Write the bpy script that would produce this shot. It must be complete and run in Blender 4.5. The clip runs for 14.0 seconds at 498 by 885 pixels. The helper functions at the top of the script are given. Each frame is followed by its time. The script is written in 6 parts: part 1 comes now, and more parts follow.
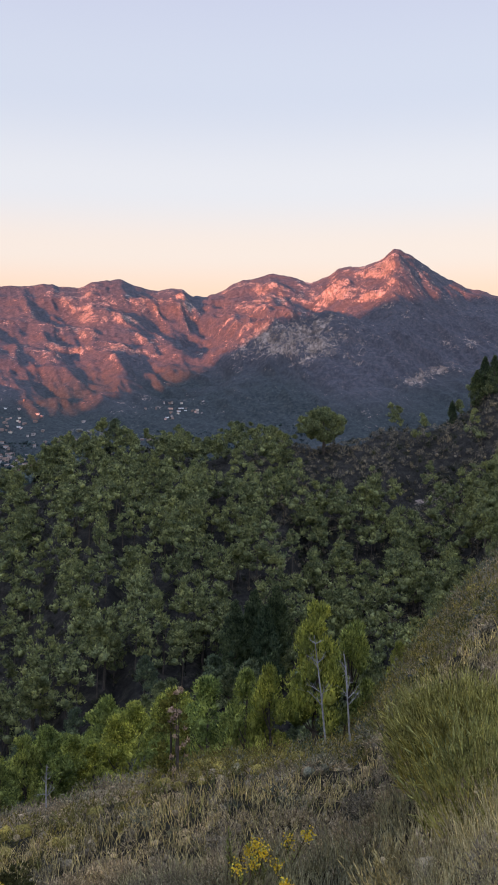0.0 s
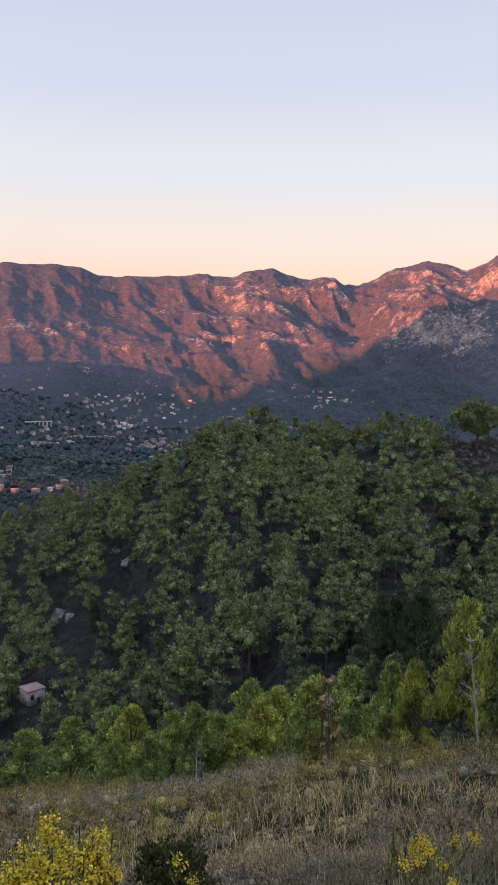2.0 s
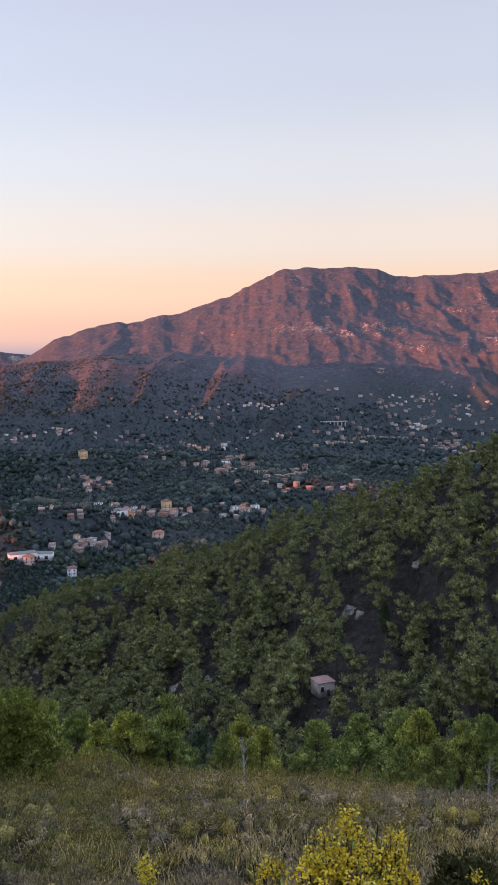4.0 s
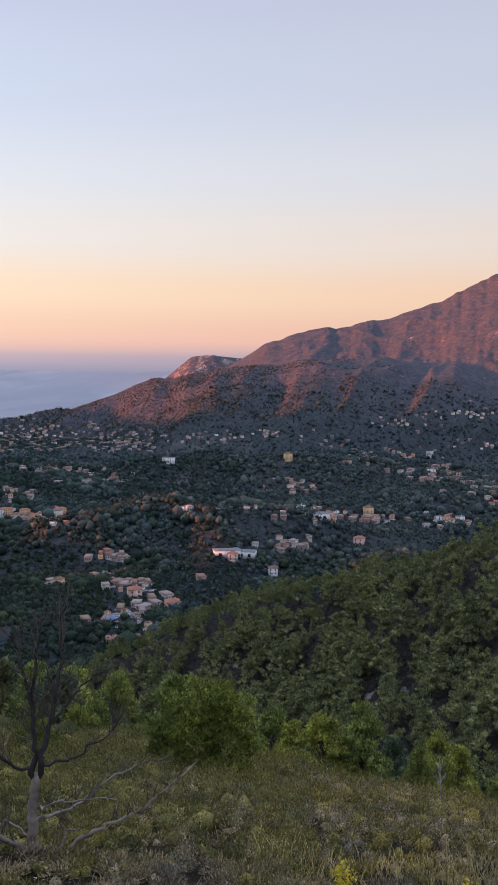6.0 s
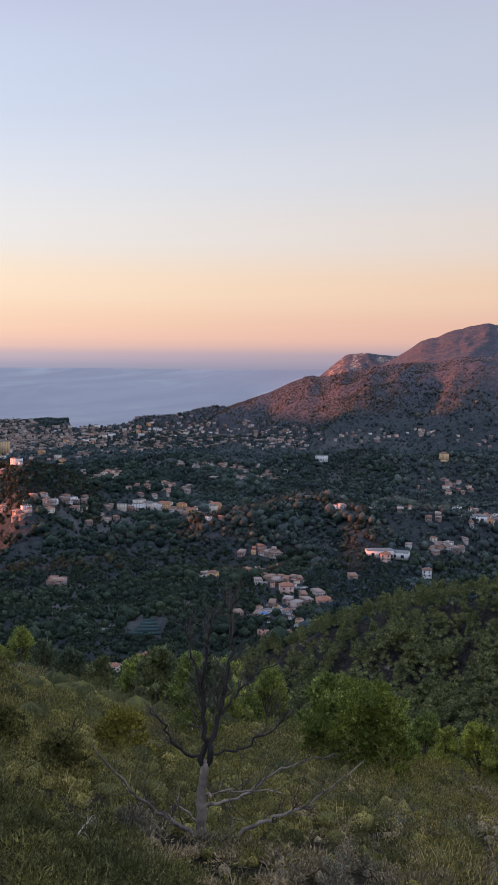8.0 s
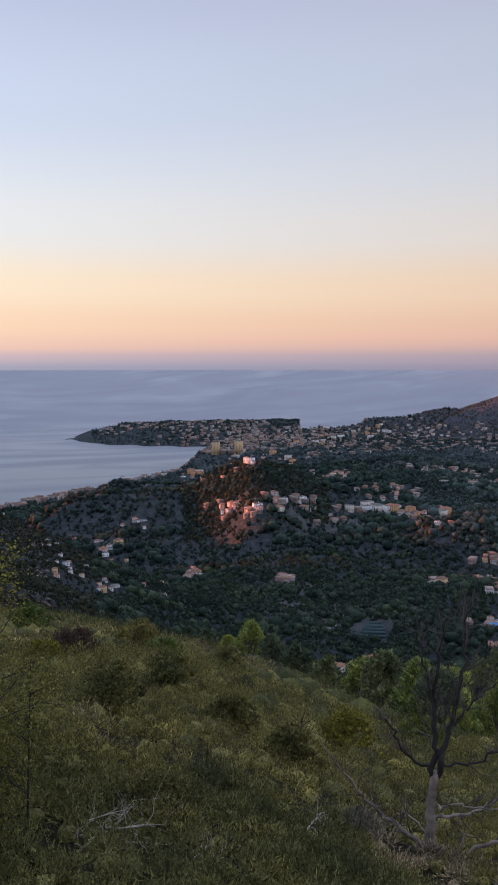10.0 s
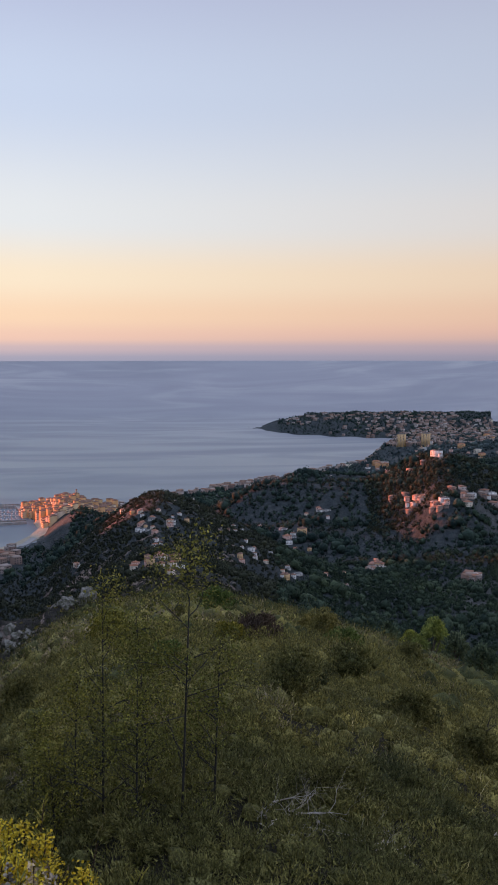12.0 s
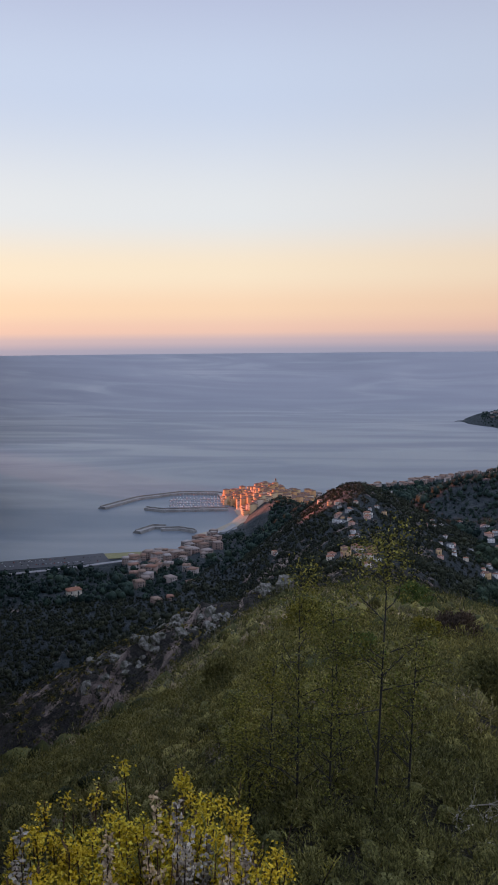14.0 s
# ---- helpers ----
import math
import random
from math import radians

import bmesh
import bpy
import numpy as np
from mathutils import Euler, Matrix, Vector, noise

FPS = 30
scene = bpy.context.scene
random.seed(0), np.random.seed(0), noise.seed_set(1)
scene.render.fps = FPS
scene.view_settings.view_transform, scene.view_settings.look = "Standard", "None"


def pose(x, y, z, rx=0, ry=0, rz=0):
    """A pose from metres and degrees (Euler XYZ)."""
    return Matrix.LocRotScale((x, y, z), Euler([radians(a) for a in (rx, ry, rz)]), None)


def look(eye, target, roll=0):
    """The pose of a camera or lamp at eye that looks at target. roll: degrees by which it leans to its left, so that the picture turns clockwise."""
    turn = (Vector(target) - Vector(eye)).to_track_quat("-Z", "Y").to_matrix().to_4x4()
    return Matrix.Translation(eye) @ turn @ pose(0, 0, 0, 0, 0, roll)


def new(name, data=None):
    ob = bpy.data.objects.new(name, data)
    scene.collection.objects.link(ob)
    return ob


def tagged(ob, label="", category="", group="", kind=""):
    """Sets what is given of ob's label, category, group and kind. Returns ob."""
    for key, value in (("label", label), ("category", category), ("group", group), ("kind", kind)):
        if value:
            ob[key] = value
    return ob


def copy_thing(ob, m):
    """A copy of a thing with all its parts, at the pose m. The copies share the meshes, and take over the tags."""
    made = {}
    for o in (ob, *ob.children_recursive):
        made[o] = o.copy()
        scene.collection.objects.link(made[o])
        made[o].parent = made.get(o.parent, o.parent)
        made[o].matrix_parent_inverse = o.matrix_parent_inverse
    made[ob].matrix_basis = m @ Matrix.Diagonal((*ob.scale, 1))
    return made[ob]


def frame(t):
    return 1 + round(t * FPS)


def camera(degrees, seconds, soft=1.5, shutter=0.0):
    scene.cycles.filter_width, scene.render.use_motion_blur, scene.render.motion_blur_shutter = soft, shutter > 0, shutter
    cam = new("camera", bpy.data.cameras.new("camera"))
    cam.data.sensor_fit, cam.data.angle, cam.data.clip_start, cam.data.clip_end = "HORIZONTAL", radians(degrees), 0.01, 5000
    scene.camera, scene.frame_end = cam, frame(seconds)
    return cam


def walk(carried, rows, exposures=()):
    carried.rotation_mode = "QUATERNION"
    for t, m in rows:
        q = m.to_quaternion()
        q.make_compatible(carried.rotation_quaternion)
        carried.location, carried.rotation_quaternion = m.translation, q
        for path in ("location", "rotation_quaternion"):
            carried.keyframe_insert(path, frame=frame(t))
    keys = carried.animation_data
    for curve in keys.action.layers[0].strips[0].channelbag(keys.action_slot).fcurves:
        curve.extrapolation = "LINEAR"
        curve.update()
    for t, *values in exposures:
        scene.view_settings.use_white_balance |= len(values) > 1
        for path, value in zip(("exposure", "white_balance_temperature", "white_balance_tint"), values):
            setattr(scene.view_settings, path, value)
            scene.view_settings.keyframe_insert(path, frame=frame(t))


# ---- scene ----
cam = camera(32.77, 14.0, soft=1.6)

# ---- the walk: a hand-held pan to the left, z is height over the sea ----
EYE = 300.0
TURNS = [  # seconds, yaw, pitch, roll
    (0.0, 0.00, -4.66, -0.19), (0.5, 1.31, -4.73, -0.19), (1.0, 3.48, -4.91, -0.33), (1.5, 6.52, -5.21, -0.56),
    (2.0, 10.02, -5.48, -0.74), (2.5, 14.58, -5.66, -0.68), (3.0, 19.99, -5.62, -0.24), (3.5, 25.34, -5.63, -0.04),
    (3.7, 27.18, -5.61, 0.05), (4.7, 35.0, -5.42, -0.40), (5.8, 42.20, -5.27, -0.72), (6.0, 43.56, -5.31, -0.80), (6.5, 46.28, -5.41, -0.68),
    (7.0, 48.70, -5.51, -0.75), (7.5, 51.27, -5.54, -0.76), (8.0, 53.94, -5.56, -0.57), (8.5, 57.99, -5.57, -0.32),
    (9.0, 62.80, -5.50, -0.04), (9.2, 64.31, -5.50, 0.02), (10.2, 70.5, -5.52, -0.05), (11.3, 76.71, -5.65, -0.15), (11.5, 78.18, -5.82, -0.11),
    (12.0, 81.94, -6.16, 0.04), (12.5, 85.88, -6.64, 0.27), (13.0, 88.90, -6.91, 0.52), (13.5, 91.41, -6.86, 0.51),
    (14.0, 95.39, -6.66, 0.51)]
STEPS = [(0.0, 0.0, 0.0), (1.0, -0.10, 0.0), (2.0, -0.40, -0.02), (3.7, -0.52, -0.05), (5.8, -0.58, -0.10),
         (7.0, -0.74, -0.26), (8.0, -0.84, -0.38), (9.2, -0.88, -0.43), (11.3, -0.93, -0.52), (14.0, -0.93, -0.54)]


def eye_at(t):
    ts = [s[0] for s in STEPS]
    return 0.5 * float(np.interp(t, ts, [s[1] for s in STEPS])), 0.5 * float(np.interp(t, ts, [s[2] for s in STEPS]))


rows = []
for t, yaw, pitch, roll in TURNS:
    ex, ey = eye_at(t)
    rows.append((t, pose(ex, ey, EYE, 0, 0, yaw) @ pose(0, 0, 0, pitch) @ pose(0, 0, 0, 0, roll) @ pose(0, 0, 0, 90)))
walk(cam, rows, exposures=[(0.0, 1.47), (3.0, 1.45), (5.0, 1.33), (7.0, 1.19), (9.0, 1.09), (11.5, 0.93), (14.0, 0.87)])

# ---- light: a dawn sky and a sun just over the hills behind ----
SUN_AZ, SUN_EL = 140.0, 3.0
world = bpy.data.worlds.new("dawn_sky")
scene.world = world
world.use_nodes = True
wn, wl = world.node_tree.nodes, world.node_tree.links
wn.clear()
w_out = wn.new("ShaderNodeOutputWorld")
w_bg = wn.new("ShaderNodeBackground")
w_bg.inputs["Strength"].default_value = 0.47
w_sky = wn.new("ShaderNodeTexSky")
w_sky.sky_type, w_sky.sun_disc = "NISHITA", False
w_sky.sun_elevation, w_sky.sun_rotation = radians(SUN_EL), radians(-SUN_AZ)
w_co = wn.new("ShaderNodeTexCoord")
w_sep = wn.new("ShaderNodeSeparateXYZ")
wl.new(w_co.outputs["Generated"], w_sep.inputs[0])


def srgb(r, g, b):
    return tuple((c / 255 / 12.92) if c / 255 <= 0.04045 else ((c / 255 + 0.055) / 1.055) ** 2.4 for c in (r, g, b)) + (1.0,)


def sky_ramp(stops, gain):
    mr = wn.new("ShaderNodeMapRange")
    mr.inputs["From Min"].default_value, mr.inputs["From Max"].default_value = -0.1, 0.9
    wl.new(w_sep.outputs["Z"], mr.inputs["Value"])
    ra = wn.new("ShaderNodeValToRGB")
    ra.color_ramp.interpolation = "EASE"
    els = ra.color_ramp.elements
    while len(els) < len(stops):
        els.new(0.5)
    for e, (deg, c) in zip(els, stops):
        e.position = math.sin(radians(deg)) + 0.1
        e.color = tuple(v * (gain if deg < 40 else 1.65) for v in srgb(*c)[:3]) + (1.0,)
    wl.new(mr.outputs[0], ra.inputs[0])
    return ra.outputs[0]


west = sky_ramp([(-1.5, (135, 140, 165)), (0.1, (178, 165, 186)), (1.6, (246, 196, 182)), (4.5, (255, 217, 192)), (8.0, (246, 230, 222)),
                 (12.0, (230, 230, 238)), (18.0, (211, 217, 235)), (26.0, (201, 206, 231)), (60.0, (196, 212, 248))], 0.76)
south = sky_ramp([(-1.5, (132, 140, 165)), (-0.5, (160, 163, 186)), (0.2, (200, 182, 190)), (0.9, (238, 200, 185)), (2.3, (247, 214, 187)), (4.8, (248, 229, 205)),
                  (8.5, (228, 231, 236)), (16.0, (201, 213, 237)), (24.0, (182, 190, 220)), (60.0, (196, 212, 248))], 1.1)
w_az = wn.new("ShaderNodeMapRange")
w_az.inputs["From Min"].default_value, w_az.inputs["From Max"].default_value = 0.9, -0.1
wl.new(w_sep.outputs["Y"], w_az.inputs["Value"])
w_mix = wn.new("ShaderNodeMixRGB")
wl.new(w_az.outputs[0], w_mix.inputs[0])
wl.new(west, w_mix.inputs[1])
wl.new(south, w_mix.inputs[2])
w_scale = wn.new("ShaderNodeMixRGB")
w_scale.blend_type = "MULTIPLY"
w_scale.inputs[0].default_value = 1.0
w_scale.inputs[2].default_value = (0.02, 0.02, 0.02, 1)
wl.new(w_sky.outputs[0], w_scale.inputs[1])
w_add = wn.new("ShaderNodeMixRGB")
w_add.blend_type = "ADD"
w_add.inputs[0].default_value = 1.0
wl.new(w_mix.outputs[0], w_add.inputs[1])
wl.new(w_scale.outputs[0], w_add.inputs[2])
wl.new(w_add.outputs[0], w_bg.inputs["Color"])
wl.new(w_bg.outputs[0], w_out.inputs[0])

sun = new("sun", bpy.data.lights.new("sun", "SUN"))
sun.data.energy, sun.data.angle, sun.data.color = 5.0, radians(0.5), (1.0, 0.26, 0.12)
toward = Vector((-math.sin(radians(SUN_AZ)) * math.cos(radians(SUN_EL)), math.cos(radians(SUN_AZ)) * math.cos(radians(SUN_EL)), math.sin(radians(SUN_EL))))
sun.matrix_world = look((0, 0, EYE + 50), Vector((0, 0, EYE + 50)) - toward)

# ---- land: heights from ridges, each a line round the hill on which we stand ----
RNG = np.random.default_rng(7)
LATTICE = RNG.random((256, 256))


def vnoise(x, y):
    xi, yi = np.floor(x).astype(int), np.floor(y).astype(int)
    fx, fy = x - xi, y - yi
    fx, fy = fx * fx * fx * (fx * (fx * 6 - 15) + 10), fy * fy * fy * (fy * (fy * 6 - 15) + 10)
    g = lambda a, b: LATTICE[a & 255, b & 255]
    top = g(xi, yi) * (1 - fx) + g(xi + 1, yi) * fx
    low = g(xi, yi + 1) * (1 - fx) + g(xi + 1, yi + 1) * fx
    return (top * (1 - fy) + low * fy) * 2 - 1


def fbm(x, y, size, octaves=4, gain=0.5):
    out, amp = 0.0, 1.0
    for k in range(octaves):
        out = out + amp * vnoise(x / size + 17.3 * k, y / size + 9.1 * k)
        size, amp = size / 2.03, amp * gain
    return out


def ridged(x, y, size, octaves=4):
    out, amp = 0.0, 1.0
    for k in range(octaves):
        out = out + amp * (1 - 2 * np.abs(vnoise(x / size + 31.7 * k, y / size + 5.9 * k)))
        size, amp = size / 2.1, amp * 0.55
    return out


def line(az, *knots):
    """A value along the bearing, from pairs (bearing, value)."""
    return np.interp(az, [k[0] for k in knots], [k[1] for k in knots])


def tand(a):
    return np.tan(np.radians(a))


FAR_RIDGE = ((-60, 4.0), (-25, 4.2), (-16.2, 4.88), (-13.3, 6.05), (-11.8, 6.87), (-10.5, 7.73), (-9.5, 8.2), (-8.9, 7.7), (-7.4, 7.1), (-5.9, 6.9),
             (-4.1, 6.1), (-2.2, 6.6), (0.8, 6.1), (2.3, 5.35), (3.8, 5.0), (4.4, 5.5), (6.5, 5.5), (8.5, 6.05), (10.5, 5.8), (11.0, 5.5),
             (13.3, 5.7), (16.3, 5.4), (20.1, 5.55), (21.2, 6.1), (27.4, 6.02), (29.0, 5.36), (30.9, 4.3), (33.4, 3.4), (36.3, 2.8),
             (38.1, 2.4), (39.6, 2.45), (40.7, 2.0), (42.6, 1.2), (43.9, 0.4), (47, -1.5), (52, -4.0), (60, -6.0))
SHOULDER = ((-30, -6), (8, -3.5), (18, -2.4), (25, -0.7), (30, 0.2), (36.6, 0.3), (42.6, 0.1), (46, -0.15), (50, -1.15), (53.9, -2.6), (55.4, -3.15), (59.1, -3.65),
            (61.3, -3.9), (62.7, -4.35), (67, -4.5), (71, -4.6), (72.5, -5.6), (74, -8))
NEAR_HILL = ((-40, 1.0), (-16.3, -1.2), (-13.4, -3.3), (-9.8, -4.2), (-4.5, -5.2), (0.8, -5.2), (4.2, -6.0), (9.2, -5.4), (12.9, -7.1), (17.7, -9.5),
             (25.4, -11.4), (36.4, -14.4), (43.9, -16.4), (49.7, -18.4), (56.3, -20.6), (62, -24))
OWN_EDGE = ((-60, -6), (-16.6, -12.5), (-12.3, -17), (-9.4, -21.5), (-7.1, -24.5), (1.5, -26), (16.9, -27.8), (37, -27.2), (51.6, -25), (60, -24.0),
            (69.9, -20.5), (73.7, -19.2), (81.1, -17.3), (87, -16.4), (93.2, -17.3), (96, -18.8), (101.1, -22.2), (109, -26), (125, -27), (150, -10))
OWN_REACH = ((-60, 60), (-16, 45), (-7, 22), (1.5, 18), (20, 22), (37, 24), (50, 34), (60, 48), (74, 85), (86, 125), (93, 110), (101, 75), (109, 55), (125, 50))
SHORE = ((60, 5200), (72, 2900), (72.3, 2854), (73.2, 2590), (74.1, 2330), (79.8, 2036), (87.4, 1800), (92, 1640), (93.5, 1655), (95.5, 1665), (96.9, 1640), (97.3, 1590), (97.5, 1360), (98.5, 1335),
         (100.9, 1240), (104.4, 1222), (112, 1230), (122, 1500), (180, 1800))


def crag_field(x, y):
    """Sharp-edged ribs of rock, at three sizes."""
    return ridged(x + 0.5 * y, y * 0.8, 210, 5)


def land(x, y):
    """Height of the ground over the sea."""
    x, y = np.asarray(x, float), np.asarray(y, float)
    r = np.hypot(x, y) + 1e-6
    az = np.degrees(np.arctan2(-x, y))
    az = np.where(az < -100, az + 360, az)
    # the valley and its hills
    v = np.interp(r, [150, 430, 900, 1500, 2600, 4000], [-120, -186, -203, -212, -240, -300])
    gorge = line(az, (58, 0), (72, 1), (90, 1), (95, 0))
    v = v - gorge * np.interp(r, [400, 900, 1200, 1500, 2300], [0, 22, 36, 40, 30])
    v = v + fbm(x, y, 420, 4) * np.interp(r, [300, 900, 2500], [6, 25, 14])
    # middle hill of the valley
    mid_r = 1260 + 60 * vnoise(az / 4, az * 0)
    mid = line(az, (48, -225), (58, -196), (63, -186), (65, -172), (67, -152), (69.5, -148), (71.5, -165), (73.5, -193), (81, -205), (85, -240))
    v = np.maximum(v, mid - 0.28 * np.abs(r - mid_r) + 5 * fbm(x, y, 130, 3))
    # wooded ridges that step down through the valley
    r1 = 1620 + 50 * vnoise(az / 3.1, az * 0 + 2)
    ridge1 = line(az, (14, -215), (20, -196), (27, -186), (34, -182), (38, -174), (42, -180), (47, -176), (52, -188), (57, -215), (62, -240))
    r2 = 1030 + 40 * vnoise(az / 2.7, az * 0 + 7)
    ridge2 = line(az, (36, -215), (40, -182), (44, -174), (49, -172), (53, -178), (57, -186), (60, -215), (64, -240))
    v = v - 14 * np.exp(-((r - 1380) / 110) ** 2) * line(az, (24, 0), (34, 1), (52, 1), (58, 0)) - 16 * np.exp(-((r - 860) / 70) ** 2) * line(az, (34, 0), (42, 1), (56, 1), (62, 0))
    v = np.maximum(v, ridge1 - np.where(r < r1, 0.26, 0.2) * np.abs(r - r1) + 6 * fbm(x, y, 110, 3))
    v = np.maximum(v, ridge2 - np.where(r < r2, 0.30, 0.2) * np.abs(r - r2) + 5 * fbm(x, y, 90, 3))
    # the spur that carries the old town
    s_az = np.interp(r, [120, 350, 800, 1000, 1500], [88, 88.0, 88.3, 90.2, 94.3])
    s_z = np.interp(r, [60, 130, 300, 550, 760, 830, 900, 1000, 1250, 1470, 1560, 1640, 1690], [-60, -55, -96, -124, -134, -139, -162, -196, -248, -266, -270, -288, -304])
    across = np.radians(az - s_az) * r
    spur = s_z - np.where(across > 0, 0.9, 0.5) * np.abs(across) * np.abs(across) / (np.abs(across) + 22) + 4 * fbm(x, y, 90, 4)
    # shoulder and far range
    sh_r = 3150 + 50 * vnoise(az / 3, az * 0 + 4)
    sh_z = sh_r * tand(line(az, *SHOULDER)) + 16 * fbm(az * 60, az * 0 + 3, 170, 3)
    sh = sh_z - np.where(r < sh_r, (sh_r - r) * 0.26, (r - sh_r) * 0.5) + 46 * (ridged(az * 62 + r * 0.25, r * 0.35, 560, 3) - 0.45) * np.clip((sh_r - r) / 260, 0, 1)
    far_r = 4350 + line(az, (-16, 0), (-9.5, -120), (0, 120), (4, 60), (20, 0), (40, -100))
    far_z = far_r * tand(line(az, *FAR_RIDGE)) + 10 * fbm(az * 70, az * 0, 90, 4)
    foot = line(az, (-60, 2700), (-16, 2700), (-8, 2560), (0, 2500), (12, 2650), (30, 2700), (60, 3000))
    u = np.clip((r - foot) / (far_r - foot), -0.3, 1)
    rise = np.where(u > 0, np.abs(u) ** 1.32, 0)
    body = np.clip(u * 4, 0, 1) * np.clip((1 - u) * 9, 0, 1)
    crags = line(az, (-20, 1), (3, 1.1), (14, 0.8), (20, 0.65), (30, 0.5), (40, 0.35))
    far = -232 + (far_z + 232) * rise + body * crags * (line(az, (4, 32), (14, 19)) * ridged(x + 0.4 * y, y, 620, 4) + 21 * (crag_field(x, y) - 0.2))
    # the grey cliffs under the second peak
    cliff = np.exp(-((az + 3.5) / 4.2) ** 2 - ((u - 0.5) / 0.2) ** 2)
    far = far + cliff * (120 + 30 * ridged(x, y, 120, 3))
    far = np.where((u < 0) | (az > 55), -500, far)
    back = far_z - (r - far_r) * 0.45
    far = np.where(r > far_r, np.minimum(far, back), far)
    cape = np.interp(az, [68, 70, 74, 77.9, 80, 81.3], [-236, -238, -240, -250, -278, -300]) - 0.00042 * (r - 3330 - 25 * vnoise(az * 0.8, az * 0)) ** 2 + 3 * fbm(x, y, 60, 3)
    cape = np.where((az > 66) & (az < 82.5), cape, -400)
    tete = line(az, (42, 40), (44.1, 38), (46.4, 55), (47.5, 44), (47.9, 18), (49.4, -88), (50.2, -120), (55, -260), (57, -400)) + 14 * ridged(x, y, 150, 3) * np.clip((4700 - r) / 150, 0, 1) - np.abs(r - 4700) * np.where(r < 4700, 0.6, 1)
    tete = np.where((az > 41) & (az < 57), tete, -500)
    shore = line(az, *SHORE)
    inland = shore - r
    coast = -300 + inland * line(az, (60, 0.3), (74, 0.06), (85, 0.05), (95, 0.06), (112, 0.06)) + 0.5 * np.clip(inland - line(az, (60, 300), (90, 420), (112, 560)), 0, None)
    quay = line(az, (90, 1640), (92, 1600), (93.5, 1500), (95.5, 1440), (97, 1400), (97.5, 1360))
    c_old = -300 + (quay - r) * 0.05 + 0.5 * np.clip(quay - r - 520, 0, None)
    coast = np.where((az > 92) & (az < 97.5), np.where(inland > 0, np.maximum(c_old, -296), c_old), coast)
    bay = ((az - 98.3) / 2.4) ** 2 + ((r - 1440) / 125) ** 2
    coast = np.where(bay < 1.15, np.minimum(coast, -304 + 24 * np.clip(bay - 0.9, 0, 1)), coast)
    v = np.minimum(v, coast)
    v = np.maximum(v, np.minimum(np.where(bay < 1.15, -304, spur), -302 + inland * 0.35 + 30 * np.exp(-((az - 94.3) / 2.2) ** 2) * np.clip(inland / 60 + 0.3, 0, 1)))
    z = np.maximum.reduce([v, np.where(az < 78, np.maximum(far, sh), -400), cape, tete])
    # the pine hill across the gully
    nh_r = line(az, (-40, 300), (-16, 250), (-5, 235), (10, 230), (25, 250), (36, 290), (45, 330), (57, 380))
    nh_z = nh_r * tand(line(az, *NEAR_HILL)) + 2 * vnoise(az / 2.3, az * 0 + 9)
    fs = line(az, (-20, 0.20), (0, 0.24), (20, 0.2), (45, 0.1), (60, 0.1))
    hill = nh_z - np.where(r < nh_r, (nh_r - r) * fs, (r - nh_r) * 0.36)
    hill = hill + 3.0 * fbm(x, y, 45, 3) * np.clip((r - 80) / 60, 0, 1) - 7 * np.clip(ridged(az * 2.2, r * 0.12, 15, 2), 0, 1) * np.clip((nh_r - r) / 60, 0, 1)
    hill = np.where(az > 57.5, hill - (az - 57.5) * r * 0.02, hill)
    hill = np.where(az < 75, hill, -400)
    # the rocky crest left of our slope
    rk = line(az, (90, -70), (93, -72), (97, -76), (100, -82), (104, -92), (108, -104), (115, -120), (140, -100)) + 4 * ridged(x, y, 35, 3)
    rocky = np.where(az > 88, rk - np.where(r < 240, (240 - r) * 0.2, (r - 240) * 0.34), -400)
    # our own slope
    e_r, e_el = line(az, *OWN_REACH), line(az, *OWN_EDGE)
    e_z = e_r * tand(e_el)
    s_own = (-1.62 - e_z) / e_r
    own = np.where(r < e_r, -1.62 - s_own * r, e_z - (r - e_r) * line(az, (-20, 0.35), (-8, 0.50), (0, 0.56), (40, 0.58), (60, 0.7), (85, 0.55), (100, 0.75)))
    own = own + 0.25 * fbm(x, y, 9, 3) * np.clip(r / 8, 0, 1) + 0.05 * fbm(x, y, 1.3, 2)
    # unseen ridges added behind us to block the sun, notched to let light through
    du = -0.766 * x + 0.643 * y
    da = -0.643 * x - 0.766 * y
    own = np.where(((az > 118) & (du < 480)) | (az < -70), np.maximum(own, -1.62 + 0.02 * r), own)
    wall1 = np.interp(du, [-3000, 0, 490, 515, 530, 640, 655, 800, 850], [300, 300, 230, 225, -95, -95, 170, 140, -300]) - 0.55 * np.abs(da - 1700)
    wall2 = np.interp(du, [830, 860, 950, 965, 1175, 1190, 1212, 1242, 1700, 1780, 1850, 1977, 2126, 2296, 2345, 2400, 2560, 2700, 2760],
                      [-330, -60, -65, -330, -330, -46, -40, 760, 760, 800, 740, 690, 570, 470, 250, 130, 118, 137, -330]) - 0.9 * np.abs(da - np.interp(du, [1200, 2300, 2760], [2650, 4650, 5480]))
    wall3 = np.interp(du, [2600, 2720, 3000, 3350, 3500], [-330, 140, 165, 205, -330]) - 0.9 * np.abs(da - np.interp(du, [2700, 3500], [5350, 6950]))
    hidden = (az > 112.7) | (az < -60)
    walls = np.where(hidden, np.maximum.reduce([wall1, wall2, wall3]), -400)
    return EYE + np.maximum.reduce([z, hill, rocky, own, walls])


def ground_z(x, y):
    return float(land(x, y))


